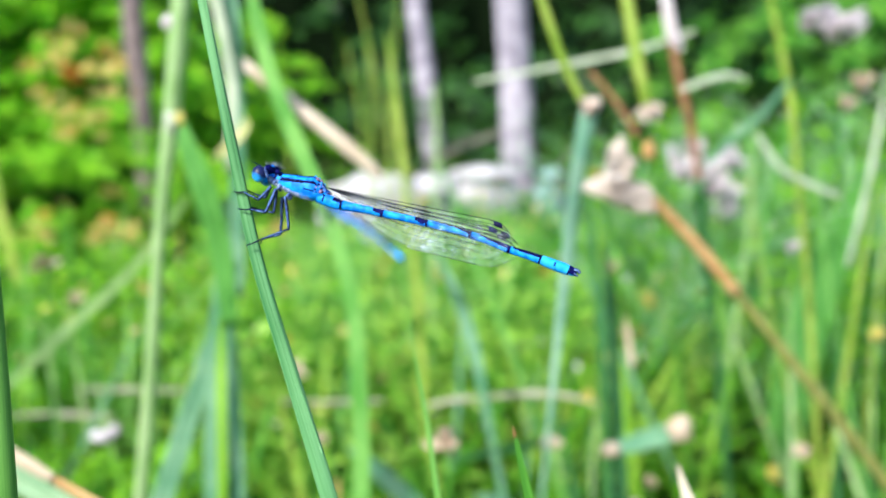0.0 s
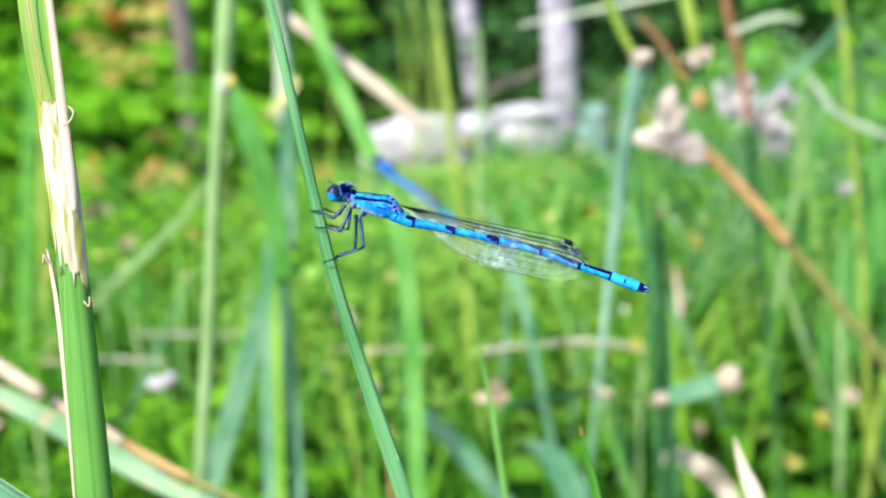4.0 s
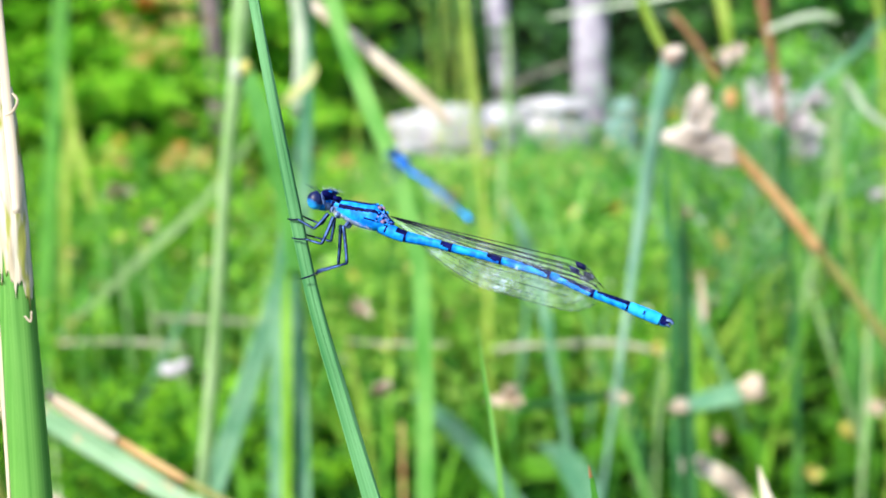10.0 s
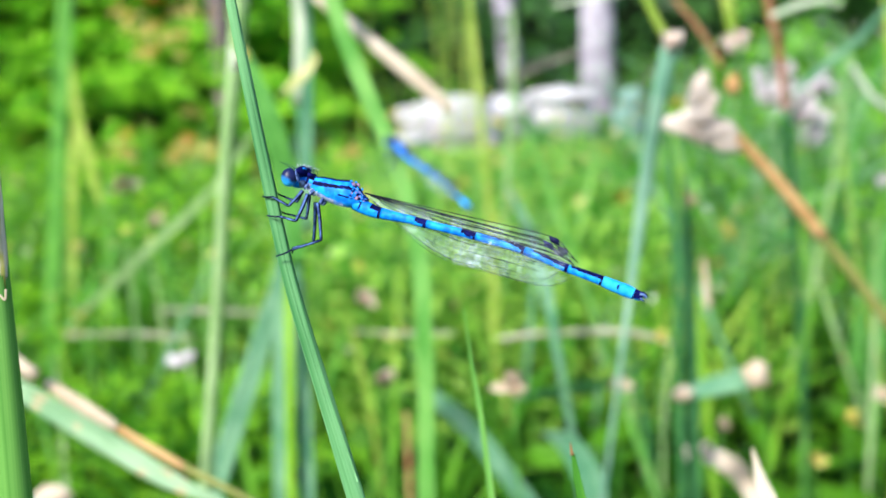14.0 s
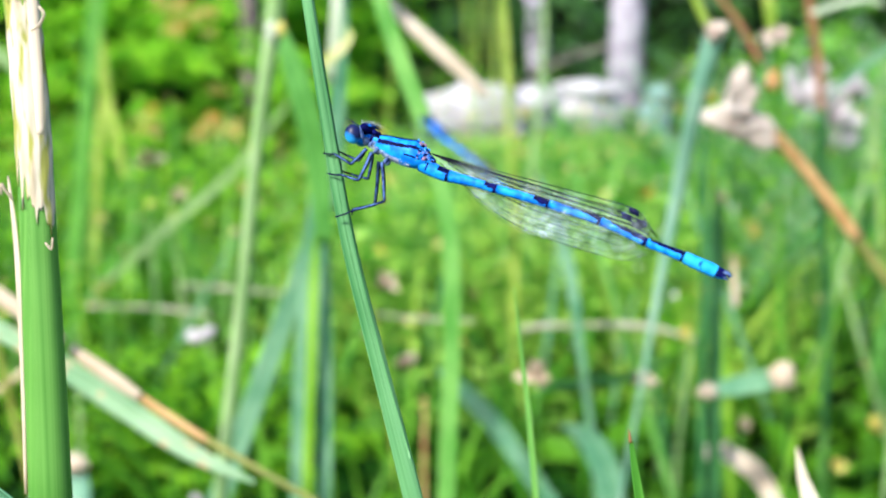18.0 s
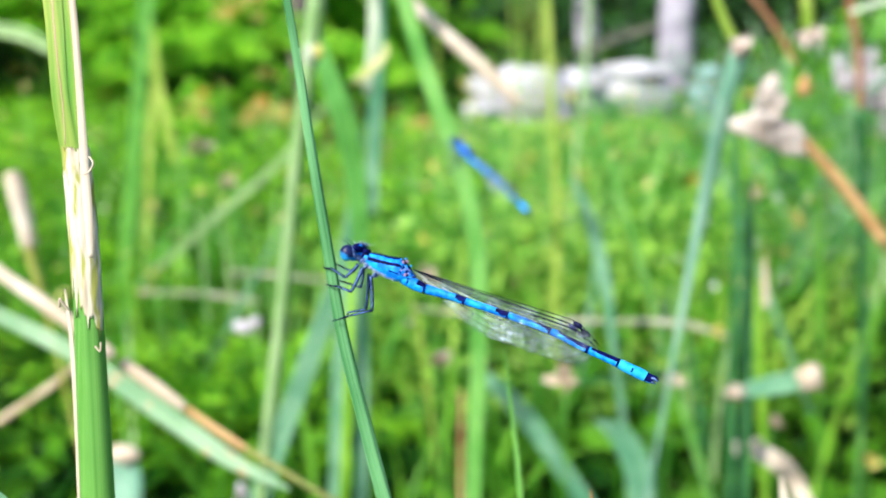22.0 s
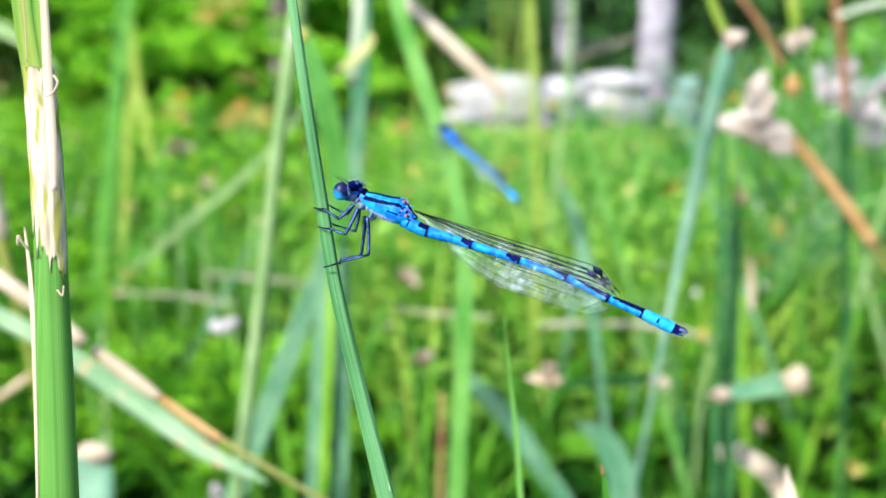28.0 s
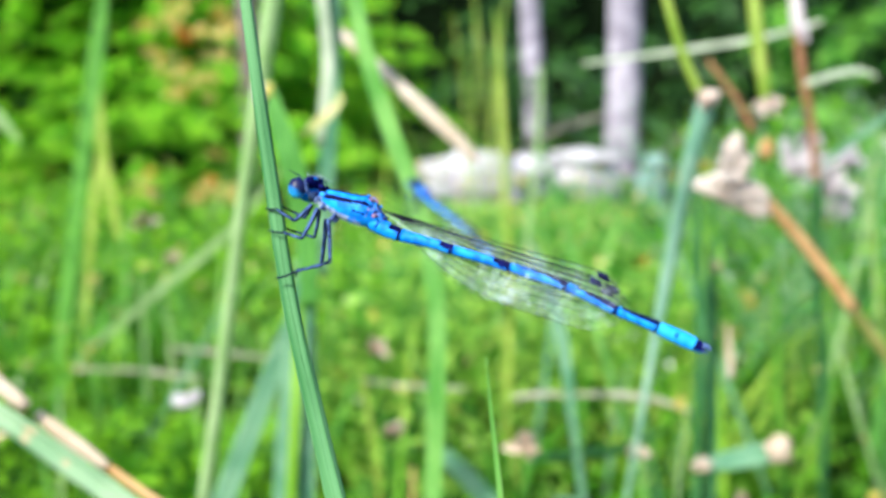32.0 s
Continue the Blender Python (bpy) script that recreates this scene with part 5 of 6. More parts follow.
leaf(rooted([(*(0.3827, 1.0988, 0.0056), 0.03918), (*(0.3961, 1.1133, 0.1086), 0.05225), (*(0.4329, 1.1295, 0.2239), 0.05094), (*(0.4827, 1.1456, 0.3386), 0.03265), (*(0.5111, 1.1546, 0.4023), 0.00392)]), BLADE_MID, "very broad green blade leaning outwards", fold=0.25)
leaf([(*(0.2046, 0.7995, 0.3906), 0.00363), (*(0.2328, 0.8032, 0.4166), 0.00591), (*(0.2608, 0.8062, 0.4381), 0.00591), (*(0.2845, 0.8099, 0.4643), 0.00363)], BLADE_BLUE, "green blade leaning across the scrub", fold=0.3)
stem(rooted([(*(0.3223, 0.8997, 0.3850), 0.00307), (*(0.3173, 0.9104, 0.4611), 0.00358), (*(0.3067, 0.9190, 0.5223), 0.00307), (*(0.2980, 0.9255, 0.5682), 0.00204)]), BLADE_YELLOW, "yellow-green grass stalk in the scrub")
stem([(*(0.2397, 0.7535, 0.4222), 0.00213), (*(0.2600, 0.7495, 0.3940), 0.00256), (*(0.2809, 0.7479, 0.3828), 0.00256), (*(0.3019, 0.7466, 0.3736), 0.00170)], BLADE_WHITE, "pale withered stalk lying across the scrub")
stem([(*(0.3246, 0.7888, 0.3144), 0.00191), (*(0.3402, 0.7963, 0.3679), 0.00218), (*(0.3534, 0.8038, 0.4214), 0.00218), (*(0.3618, 0.8101, 0.4662), 0.00109)], BLADE_WHITE, "pale withered upright stalk at the scrub")

# low pale shoot with a knob
shoot = thing("grass_plant", (0.0815, 0.4999, 0.2705), "short pale blue-green shoot lying over with a pale knob", "grass shoot")
part("blade", blade([(*(0.0801, 0.4998, 0.2697), 0.00295), (*(0.0901, 0.5001, 0.2720), 0.00768), (*(0.1071, 0.5007, 0.2764), 0.01063), (*(0.1170, 0.5010, 0.2787), 0.01004)], n=6, fold=0.3, toward=(0, -1, 0.3)), BLADE_BLUE, shoot)
part("knob", lump((0.1194, 0.4983, 0.2809), (0.0061, 0.0048, 0.0068), 15, 0.4, 16, 10), PAPER, shoot, "pale rounded knob")
part("end", lump((0.0833, 0.4970, 0.2716), (0.00532, 0.00354, 0.00413), 16, 0.35), PAPER, shoot, "pale tip")
bent = leaf(rooted([(*(0.1066, 0.5905, 0.1964), 0.00759), (*(0.1129, 0.5714, 0.2043), 0.01022), (*(0.1278, 0.5701, 0.1949), 0.01159), (*(0.1395, 0.5674, 0.1764), 0.00886)], end=True), STRAW_PALE, "pale withered blade arching to the ground", fold=0.1, toward=(-0.3, -0.8, 0.6))
part("knob", lump((0.1046, 0.5860, 0.1985), (0.0074, 0.0050, 0.0056), 17, 0.4, 14, 10), PINK_HUSK, bent, "pale swollen end")

# pale diagonal blades among the weeds
leaf(rooted([(*(-0.5548, 1.1651, 0.1175), 0.008), (*(-0.4391, 1.1277, 0.2111), 0.0098), (*(-0.3399, 1.0883, 0.2901), 0.0092), (*(-0.2675, 1.0488, 0.3677), 0.00477)]), BLADE_PALE, "pale green blade leaning over the weeds", fold=0.3)
leaf(rooted([(*(-0.5919, 1.1507, 0.0153), 0.01636), (*(-0.5772, 1.1744, 0.1840), 0.01772), (*(-0.5586, 1.1995, 0.3627), 0.01908), (*(-0.5416, 1.2203, 0.5107), 0.01908), (*(-0.5344, 1.2324, 0.5969), 0.00545)]), BLADE, "green upright blade over the weeds", fold=0.3)
leaf([(*(-0.6401, 1.4810, 0.2097), 0.00681), (*(-0.6494, 1.4858, 0.2442), 0.01704), (*(-0.6681, 1.4979, 0.3300), 0.01704), (*(-0.6853, 1.5146, 0.4490), 0.01704), (*(-0.6916, 1.5229, 0.5080), 0.00511)], BLADE_YELLOW, "yellow-green blade drooping over the weeds", fold=0.3)
leaf(rooted([(*(-0.6423, 1.3767, 0.1865), 0.01113), (*(-0.6366, 1.3903, 0.2829), 0.01193), (*(-0.6282, 1.4014, 0.3624), 0.00795), (*(-0.6249, 1.4070, 0.4019), 0.00398)]), BLADE_YELLOW, "yellow-green withered blade among the weeds", fold=0.3)
stub = thing("cut_reed", to_ground(-0.24, 0.47), "yellow-green cut stem with a pale cut top", "reed")
part("stem", tube(rooted([(*(-0.2574, 0.4370, 0.3260), 0.0019), (*(-0.2615, 0.4360, 0.3549), 0.0032), (*(-0.2625, 0.4338, 0.3749), 0.00358)]), sides=10), AMBER, stub)
part("cut_top", tube([(*(-0.2566, 0.4293, 0.3538), 0.00383), (*(-0.2601, 0.4316, 0.3699), 0.00434), (*(-0.2633, 0.4334, 0.3832), 0.00460), (*(-0.2651, 0.4342, 0.3890), 0.00358)], sides=10), STRAW_PALE, stub, "pale dry cut top")
low = thing("cut_reed", to_ground(-0.21, 0.46), "wide pale green sheath with a whitish cut rim", "reed")
part("sheath", blade(rooted([(*(-0.2263, 0.4185, 0.1942), 0.0310), (*(-0.2234, 0.4223, 0.2211), 0.0300), (*(-0.2192, 0.4252, 0.2418), 0.0250), (*(-0.2172, 0.4263, 0.2501), 0.0170)]), n=6, fold=0.3), BLADE_TEAL, low)
part("rim", lump((-0.2154, 0.4236, 0.2521), (0.0092, 0.0040, 0.0044), 21, 0.3), PAPER, low, "whitish cut rim")
leaf(rooted([(*(-0.5819, 0.9075, 0.4404), 0.011), (*(-0.5294, 0.9064, 0.4325), 0.0145), (*(-0.4952, 0.9038, 0.4143), 0.0110), (*(-0.4785, 0.9013, 0.3960), 0.00307)]), BLADE_PALE, "pale green blade arching over the shrubs", fold=0.3)


for a, b, c, w, m in (((-0.1237, 1.6421, 0.6377), (-0.1006, 1.6255, 0.5198), (-0.0806, 1.6039, 0.3661), 0.005, BLADE_YELLOW), ((-0.0601, 1.7444, 0.6469), (-0.0734, 1.7297, 0.5421), (-0.0865, 1.7082, 0.3895), 0.005, BLADE_YELLOW),
                     ((-0.1098, 1.6323, 0.5679), (-0.1077, 1.6163, 0.4541), (-0.1093, 1.6002, 0.3394), 0.005, BLADE_YELLOW), ((-0.0045, 1.5202, 0.4885), (-0.0041, 1.5087, 0.4067), (-0.0108, 1.4959, 0.3160), 0.010, BLADE_PALE),
                     ((-0.1643, 1.8362, 0.5819), (-0.1453, 1.8196, 0.4635), (-0.1340, 1.8015, 0.3346), 0.005, BLADE_YELLOW)):
    w *= 0.66
    leaf(rooted([(*c, w), (*b, w), (*a, 0.7 * w)]), m, "thin upright grass blade in the middle of the meadow", fold=0.3)


# loose grasses standing between the meadow and the damselfly
def loose_grasses():
    rnd = random.Random(77)
    kinds = ((BLADE_PALE, "pale green slim grass blade standing in the meadow"), (BLADE_FRESH, "fresh green slim grass blade standing in the meadow"), (BLADE_DARK, "dark green slim grass blade standing in the meadow"),
             (BLADE_BLUE, "bluish green slim grass blade standing in the meadow"), (BLADE_YELLOW, "yellowish slim grass blade standing in the meadow"), (LIME, "lime green slim grass blade standing in the meadow"))
    for count, side, far, tall in ((26, (0.17, 0.52), (0.62, 1.15), (0.22, 0.46)), (12, (-0.16, 0.16), (0.75, 1.25), (0.13, 0.27)), (11, (-0.52, -0.18), (0.75, 1.3), (0.14, 0.30))):
        for i in range(count):
            y = rnd.uniform(*far)
            x = rnd.uniform(*side) * y
            h = rnd.uniform(*tall)
            lean, bow, w = rnd.gauss(0, 0.22), rnd.gauss(0, 0.10), rnd.uniform(0.0030, 0.0062)
            mat, label = kinds[rnd.choice((0, 0, 1, 1, 2, 2, 3, 4, 5))]
            pts = [(x + (lean * t + bow * t * t) * h, y + 0.03 * t, -0.01 + (h + 0.01) * t, w * q) for t, q in ((0, 0.8), (0.3, 1.0), (0.6, 0.95), (0.85, 0.6), (1.0, 0.1))]
            leaf(pts, mat, label, fold=rnd.uniform(0.2, 0.5))


loose_grasses()


stem(rooted([(-0.0720, 0.602, 0.150, 0.0015), (-0.0716, 0.600, 0.190, 0.0014), (-0.0712, 0.598, 0.222, 0.0010)]), STRAW_TAN, "brown dry stalk standing in the grass")
# pale withered tips and blossoms scattered through the grass
def blossom(at, size, seed, mat, label, category, name):
    """A small head on a thin stalk that rises from the ground."""
    ob = thing(name, (at[0] + 0.2 * size, at[1] + 0.5 * size, -0.01), label, category, group="scattered blossoms")
    r = min(0.0012, 0.07 * size)
    part("stalk", tube([(at[0] + 0.2 * size, at[1] + 0.5 * size, -0.01, r), (at[0] + 0.5 * size, at[1] + 0.6 * size, 0.5 * at[2], r), (at[0], at[1] + 0.1 * size, at[2], 0.8 * r)], sides=6), BLADE, ob)
    part("head", husk(at, size, 14, seed, (0.3, -0.5, 0.8)), mat, ob)


blossom((-0.1800, 0.4893, 0.1953), 0.010, 71, PETAL, "small white flower low in the grass", "flower", "white_flower")
bloom = thing("white_flower", (*(-0.2480, 0.6954, 0.2249)[:2], -0.01), "white blossom among the leafy weeds", "flower", group="scattered blossoms")
part("stalk", tube(rooted([(*(-0.2479, 0.6984, 0.2173), 0.001), (*(-0.2458, 0.6972, 0.2230), 0.001)], ), sides=6), BLADE, bloom)
part("petal", lump((-0.2506, 0.6905, 0.2257), (0.00695, 0.004, 0.00450), 41, 0.5, 14, 10, (0, 15, 0)), PETAL, bloom)
part("petal", lump((-0.2427, 0.6930, 0.2288), (0.00613, 0.004, 0.00368), 42, 0.5, 14, 10, (0, -20, 0)), PETAL, bloom)
blossom((-0.1182, 0.7399, 0.2537), 0.014, 82, PAPER, "pale withered tip in the grass", "withered flower", "withered_flower")
blossom((-0.0703, 0.4912, 0.2803), 0.012, 83, PAPER, "pale pinkish withered tip in the grass", "withered flower", "withered_flower")
blossom((-0.0017, 0.4042, 0.3086), 0.010, 84, PAPER, "pale withered tip in the grass", "withered flower", "withered_flower")
blossom((0.0480, 0.4810, 0.2798), 0.010, 85, PAPER, "pale withered tip in the grass", "withered flower", "withered_flower")
blossom((0.1335, 0.7888, 0.3145), 0.012, 86, PAPER, "pale withered tip in the grass", "withered flower", "withered_flower")
blossom((-0.6009, 1.4839, 0.2307), 0.03, 87, PAPER, "pale withered tip in the weeds", "withered flower", "withered_flower")
blossom((0.4030, 1.4947, 0.3075), 0.06075, 88, PETAL, "cluster of small white blossoms in the scrub", "flower", "white_flower")
blossom((0.3584, 1.4982, 0.3326), 0.054, 89, PETAL, "cluster of small white blossoms in the scrub", "flower", "white_flower")
blossom((0.3869, 1.5522, 0.3574), 0.0405, 103, PETAL, "cluster of small white blossoms in the scrub", "flower", "white_flower")
blossom((0.4347, 1.4998, 0.3434), 0.0378, 104, PETAL, "cluster of small white blossoms in the scrub", "flower", "white_flower")
blossom((0.4195, 1.4901, 0.2748), 0.0405, 90, PETAL, "cluster of small white blossoms in the scrub", "flower", "white_flower")
blossom((0.3810, 0.9094, 0.4539), 0.018, 91, PAPER, "pale withered head in the scrub", "withered flower", "withered_flower")
blossom((0.3676, 0.9070, 0.4366), 0.014, 92, PAPER, "pale withered head in the scrub", "withered flower", "withered_flower")
blossom((0.3021, 0.6829, 0.2795), 0.010, 93, YELLOW, "small yellow blossom in the grass", "flower", "yellow_flower")
blossom((-0.8941, 2.7000, 0.2476), 0.037, 94, YELLOW, "small yellow leaves in the shrub", "leaves", "yellowing_plant")
blossom((-0.9088, 2.7000, 0.1624), 0.047, 95, ORANGE, "withered orange leaves in the shrub", "leaves", "withered_plant")
blossom((-1.0831, 2.7000, 0.1855), 0.041, 96, ORANGE, "withered orange leaves in the shrub", "leaves", "withered_plant")
blossom((-1.0800, 3.0000, 0.5615), 0.070, 97, ORANGE, "withered tan leaves in the shrub", "leaves", "withered_plant")
blossom((-0.9741, 3.0000, 0.6240), 0.070, 98, YELLOW, "withered tan leaves in the shrub", "leaves", "yellowing_plant")
blossom((-0.9634, 1.9581, 0.0123), 0.03, 99, YELLOW, "small yellow leaves in the weeds", "leaves", "yellowing_plant")
blossom((-0.4204, 1.5586, 0.0439), 0.022, 100, YELLOW, "small yellow leaves in the weeds", "leaves", "yellowing_plant")
blossom((-0.2832, 1.3571, 0.0472), 0.022, 101, YELLOW, "small yellow leaves in the weeds", "leaves", "yellowing_plant")
blossom((0.1559, 1.5776, 0.1789), 0.024, 102, ORANGE, "small withered orange leaves in the grass", "leaves", "withered_plant")
blossom((0.1229, 0.7996, 0.3912), 0.009, 111, YELLOW, "small yellow blossom in the grass", "flower", "yellow_flower")
blossom((0.1072, 0.5715, 0.2049), 0.010, 120, PINK_HUSK, "pale withered tip in the grass", "withered flower", "withered_flower")
blossom((0.1185, 0.5736, 0.2204), 0.008, 112, PAPER, "pale withered tip in the grass", "withered flower", "withered_flower")
blossom((0.2015, 0.6655, 0.1556), 0.010, 113, YELLOW, "small yellow blossom in the grass", "flower", "yellow_flower")
blossom((0.2242, 0.6696, 0.1844), 0.010, 114, YELLOW, "small yellow blossom in the grass", "flower", "yellow_flower")
blossom((0.0851, 0.6003, 0.2665), 0.008, 115, YELLOW, "small yellow blossom in the grass", "flower", "yellow_flower")
blossom((0.6250, 1.6000, 0.5300), 0.07, 121, PETAL, "cluster of small white blossoms in the scrub", "flower", "white_flower")
blossom((0.5950, 1.6400, 0.5500), 0.05, 122, PETAL, "cluster of small white blossoms in the scrub", "flower", "white_flower")
blossom((0.3133, 0.8893, 0.3109), 0.014, 116, PETAL, "small white blossoms in the scrub", "flower", "white_flower")
blossom((0.2444, 0.6718, 0.2002), 0.010, 117, PAPER, "pale withered tip in the grass", "withered flower", "withered_flower")
blossom((-0.2492, 1.4903, 0.2764), 0.024, 118, TAN_LEAF, "withered tan leaves in the grass", "leaves", "withered_plant")
blossom((-0.5574, 1.4765, 0.1779), 0.022, 119, PAPER, "pale withered tip in the weeds", "withered flower", "withered_flower")
stem([(*(-0.1173, 0.6789, 0.2509), 0.00067), (*(-0.0853, 0.6786, 0.2488), 0.00112), (*(-0.0454, 0.6785, 0.2483), 0.00090)], STALK_GREY, "thin pale dry stalk lying across the grass")
stem([(*(-0.0135, 0.6586, 0.2505), 0.00112), (*(0.0038, 0.6590, 0.2527), 0.00202), (*(0.0209, 0.6591, 0.2538), 0.00135)], STALK_GREY, "short pale dry stalk lying across the grass")
stem([(*(0.0256, 0.6349, 0.2614), 0.00134), (*(0.0529, 0.6351, 0.2624), 0.00246), (*(0.0747, 0.6349, 0.2609), 0.00223), (*(0.0973, 0.6291, 0.2558), 0.00133)], STALK_GREY, "short thick pale dry stalk lying across the grass")
stem([(*(-0.4465, 1.1670, 0.1310), 0.00239), (*(-0.3685, 1.1664, 0.1272), 0.00334), (*(-0.2982, 1.1659, 0.1235), 0.00239)], STALK_GREY, "grey dry stalk lying in the weeds")
stem([(*(-0.5156, 1.0658, 0.1300), 0.00219), (*(-0.4429, 1.0660, 0.1311), 0.00306), (*(-0.3711, 1.0652, 0.1258), 0.00219)], STALK_GREY, "grey dry stalk lying in the weeds")


# ---------------------------------------------------------------- damselfly (millimetres in its own space: x to the tail, y away, z up)
MM = 0.001


def lathe(axis, ry_scale, sides, n, pick, mats_count=2):
    """Body through points ((x, z), radius) in mm; pick(s, angle from the back) gives the material slot."""
    g = glide([(p[0], 0, p[1], *(r if isinstance(r, tuple) else (r, r))) for p, r in axis], n)
    c, back, belly = g[:, :3], np.maximum(g[:, 3], 0.01), np.maximum(g[:, 4], 0.01)
    rad = 0.5 * (back + belly)
    t = frames_along(c)
    upv = np.stack([-t[:, 2], np.zeros(len(t)), t[:, 0]], 1)
    dist = np.r_[0, np.cumsum(np.linalg.norm(np.diff(c, axis=0), axis=1))]
    verts, uvs, faces, slots = [], [], [], []
    for i in range(len(c)):
        for k in range(sides):
            a = 2 * math.pi * k / sides
            high = back[i] if math.cos(a) > 0 else belly[i]
            verts.append((c[i] + high * math.cos(a) * upv[i] + rad[i] * math.sin(a) * ry_scale * np.array([0, -1.0, 0])) * MM)
            uvs.append((a * rad[i] * MM, dist[i] * MM))
    for i in range(len(c) - 1):
        for k in range(sides):
            k2 = (k + 1) % sides
            faces.append((i * sides + k, i * sides + k2, (i + 1) * sides + k2, (i + 1) * sides + k))
            a = math.degrees(2 * math.pi * (k + 0.5) / sides)
            slots.append(pick((dist[i] + dist[i + 1]) / 2 / dist[-1], min(a, 360 - a)))
    faces.append(tuple(range(sides)))
    faces.append(tuple((len(c) - 1) * sides + k for k in range(sides - 1, -1, -1)))
    slots += [1, 1]
    return verts, faces, uvs, slots


def limb(points, r0, r1, spines=0, seed=0):
    pts = [(*[v * MM for v in p], (r0 + (r1 - r0) * i / (len(points) - 1)) * MM) for i, p in enumerate(points)]
    g = join(tube(pts, sides=12, n=4))
    for i in range(len(g[3]) - 2):
        g[3][i] = 1 if i % 12 in (0, 11) else 0
    if spines:
        rnd = random.Random(seed)
        a, b = np.array(pts[0][:3]), np.array(pts[-1][:3])
        extra = []
        for i in range(spines):
            p = a + (b - a) * (i + 0.5) / spines
            d = np.array((rnd.uniform(-0.4, 0.4), rnd.uniform(-0.5, 0.5), -1 if i % 2 else 0.7)) * 0.35 * MM
            extra.append(tube([(*p, 0.018 * MM), (*(p + d), 0.004 * MM)], sides=4, n=1))
        g = join(g, *extra)
    return g


def wing_shape(base, ang, length, wide, y0, y1):
    """Costal and trailing edge as functions of s (0 to 1), turned by ang degrees about the base."""
    ca, sa = math.cos(radians(ang)), math.sin(radians(ang))

    def at(s, v):
        # v: 0 leading edge, 1 trailing edge
        lead = 0.36 * wide * s / 0.87 * math.sqrt(max(0.0, 1 - max(0, (s - 0.87) / 0.13) ** 2.0))
        trail = -0.74 * wide * math.sin(0.5 * math.pi * min(1, s / 0.52)) ** 1.2 * (1 - 0.25 * max(0, s - 0.52) / 0.48) * math.sqrt(max(0.0, 1 - max(0, (s - 0.85) / 0.15) ** 2.0))
        z = lead * (1 - v) + trail * v + 0.08 * (1 - s) * (1 - 2 * v)
        x = s * length
        y = y0 + (y1 - y0) * s + 0.05 * math.sin(v * 14) * min(1, 4 * s) * (1 - s)
        return ((base[0] + ca * x - sa * z) * MM, y * MM, (base[1] + sa * x + ca * z) * MM)
    return at


def wing(fly, base, ang, length, wide, y0, y1, seed):
    at = wing_shape(base, ang, length, wide, y0, y1)
    nu, nv = 40, 10
    verts, faces, uvs = [], [], []
    for i in range(nu + 1):
        for j in range(nv + 1):
            s, v = i / nu, j / nv
            verts.append(at(s, v))
            uvs.append((s * length * MM, v * wide * MM))
    for i in range(nu):
        for j in range(nv):
            a = i * (nv + 1) + j
            faces.append((a, a + 1, a + nv + 2, a + nv + 1))
    w = part("wing", (verts, faces, uvs), F_WING, fly, "clear netted wing with a dark spot near its tip")
    rnd = random.Random(seed)
    lines, vs = [], (0.0, 0.10, 0.20, 0.34, 0.50, 0.66, 0.83, 1.0)
    for j, v in enumerate(vs):
        s0 = (0.0, 0.0, 0.0, 0.03, 0.08, 0.16, 0.30, 0.05)[j]
        s1 = (0.99, 0.97, 0.96, 0.95, 0.92, 0.86, 0.76, 0.99)[j]
        r = (0.038, 0.026, 0.032, 0.021, 0.016, 0.012, 0.010, 0.012)[j]
        lines.append(tube([(*at(s0 + (s1 - s0) * k / 14, v), r * MM) for k in range(15)], sides=4, n=1))
    for j in range(len(vs) - 1):
        s = (0.18, 0.16, 0.2, 0.24, 0.28, 0.34, 0.36)[j] + rnd.uniform(0, 0.03)
        stop = (0.96, 0.95, 0.94, 0.93, 0.88, 0.80, 0.82)[j]
        while s < stop:
            d = rnd.uniform(-0.008, 0.008)
            lines.append(tube([(*at(s, vs[j]), 0.0115 * MM), (*at(s + d, vs[j + 1]), 0.0115 * MM)], sides=3, n=1))
            s += rnd.uniform(0.022, 0.042) * (1.5 if j == 0 else 1)
    part("vein_net", join(*lines), F_VEIN, w, "fine black veins")
    quad = []
    for s, v in ((0.880, 0.00), (0.928, 0.00), (0.942, 0.13), (0.894, 0.13)):
        quad.append(np.array(at(s, v)))
    front = [q + np.array((0, -0.05, 0)) * MM for q in quad]
    back = [q + np.array((0, 0.05, 0)) * MM for q in quad]
    fs = [(0, 1, 2, 3), (7, 6, 5, 4), (0, 4, 5, 1), (1, 5, 6, 2), (2, 6, 7, 3), (3, 7, 4, 0)]
    part("stigma", (front + back, fs, [(0, 0)] * 8), F_STIGMA, w, "dark wing spot")


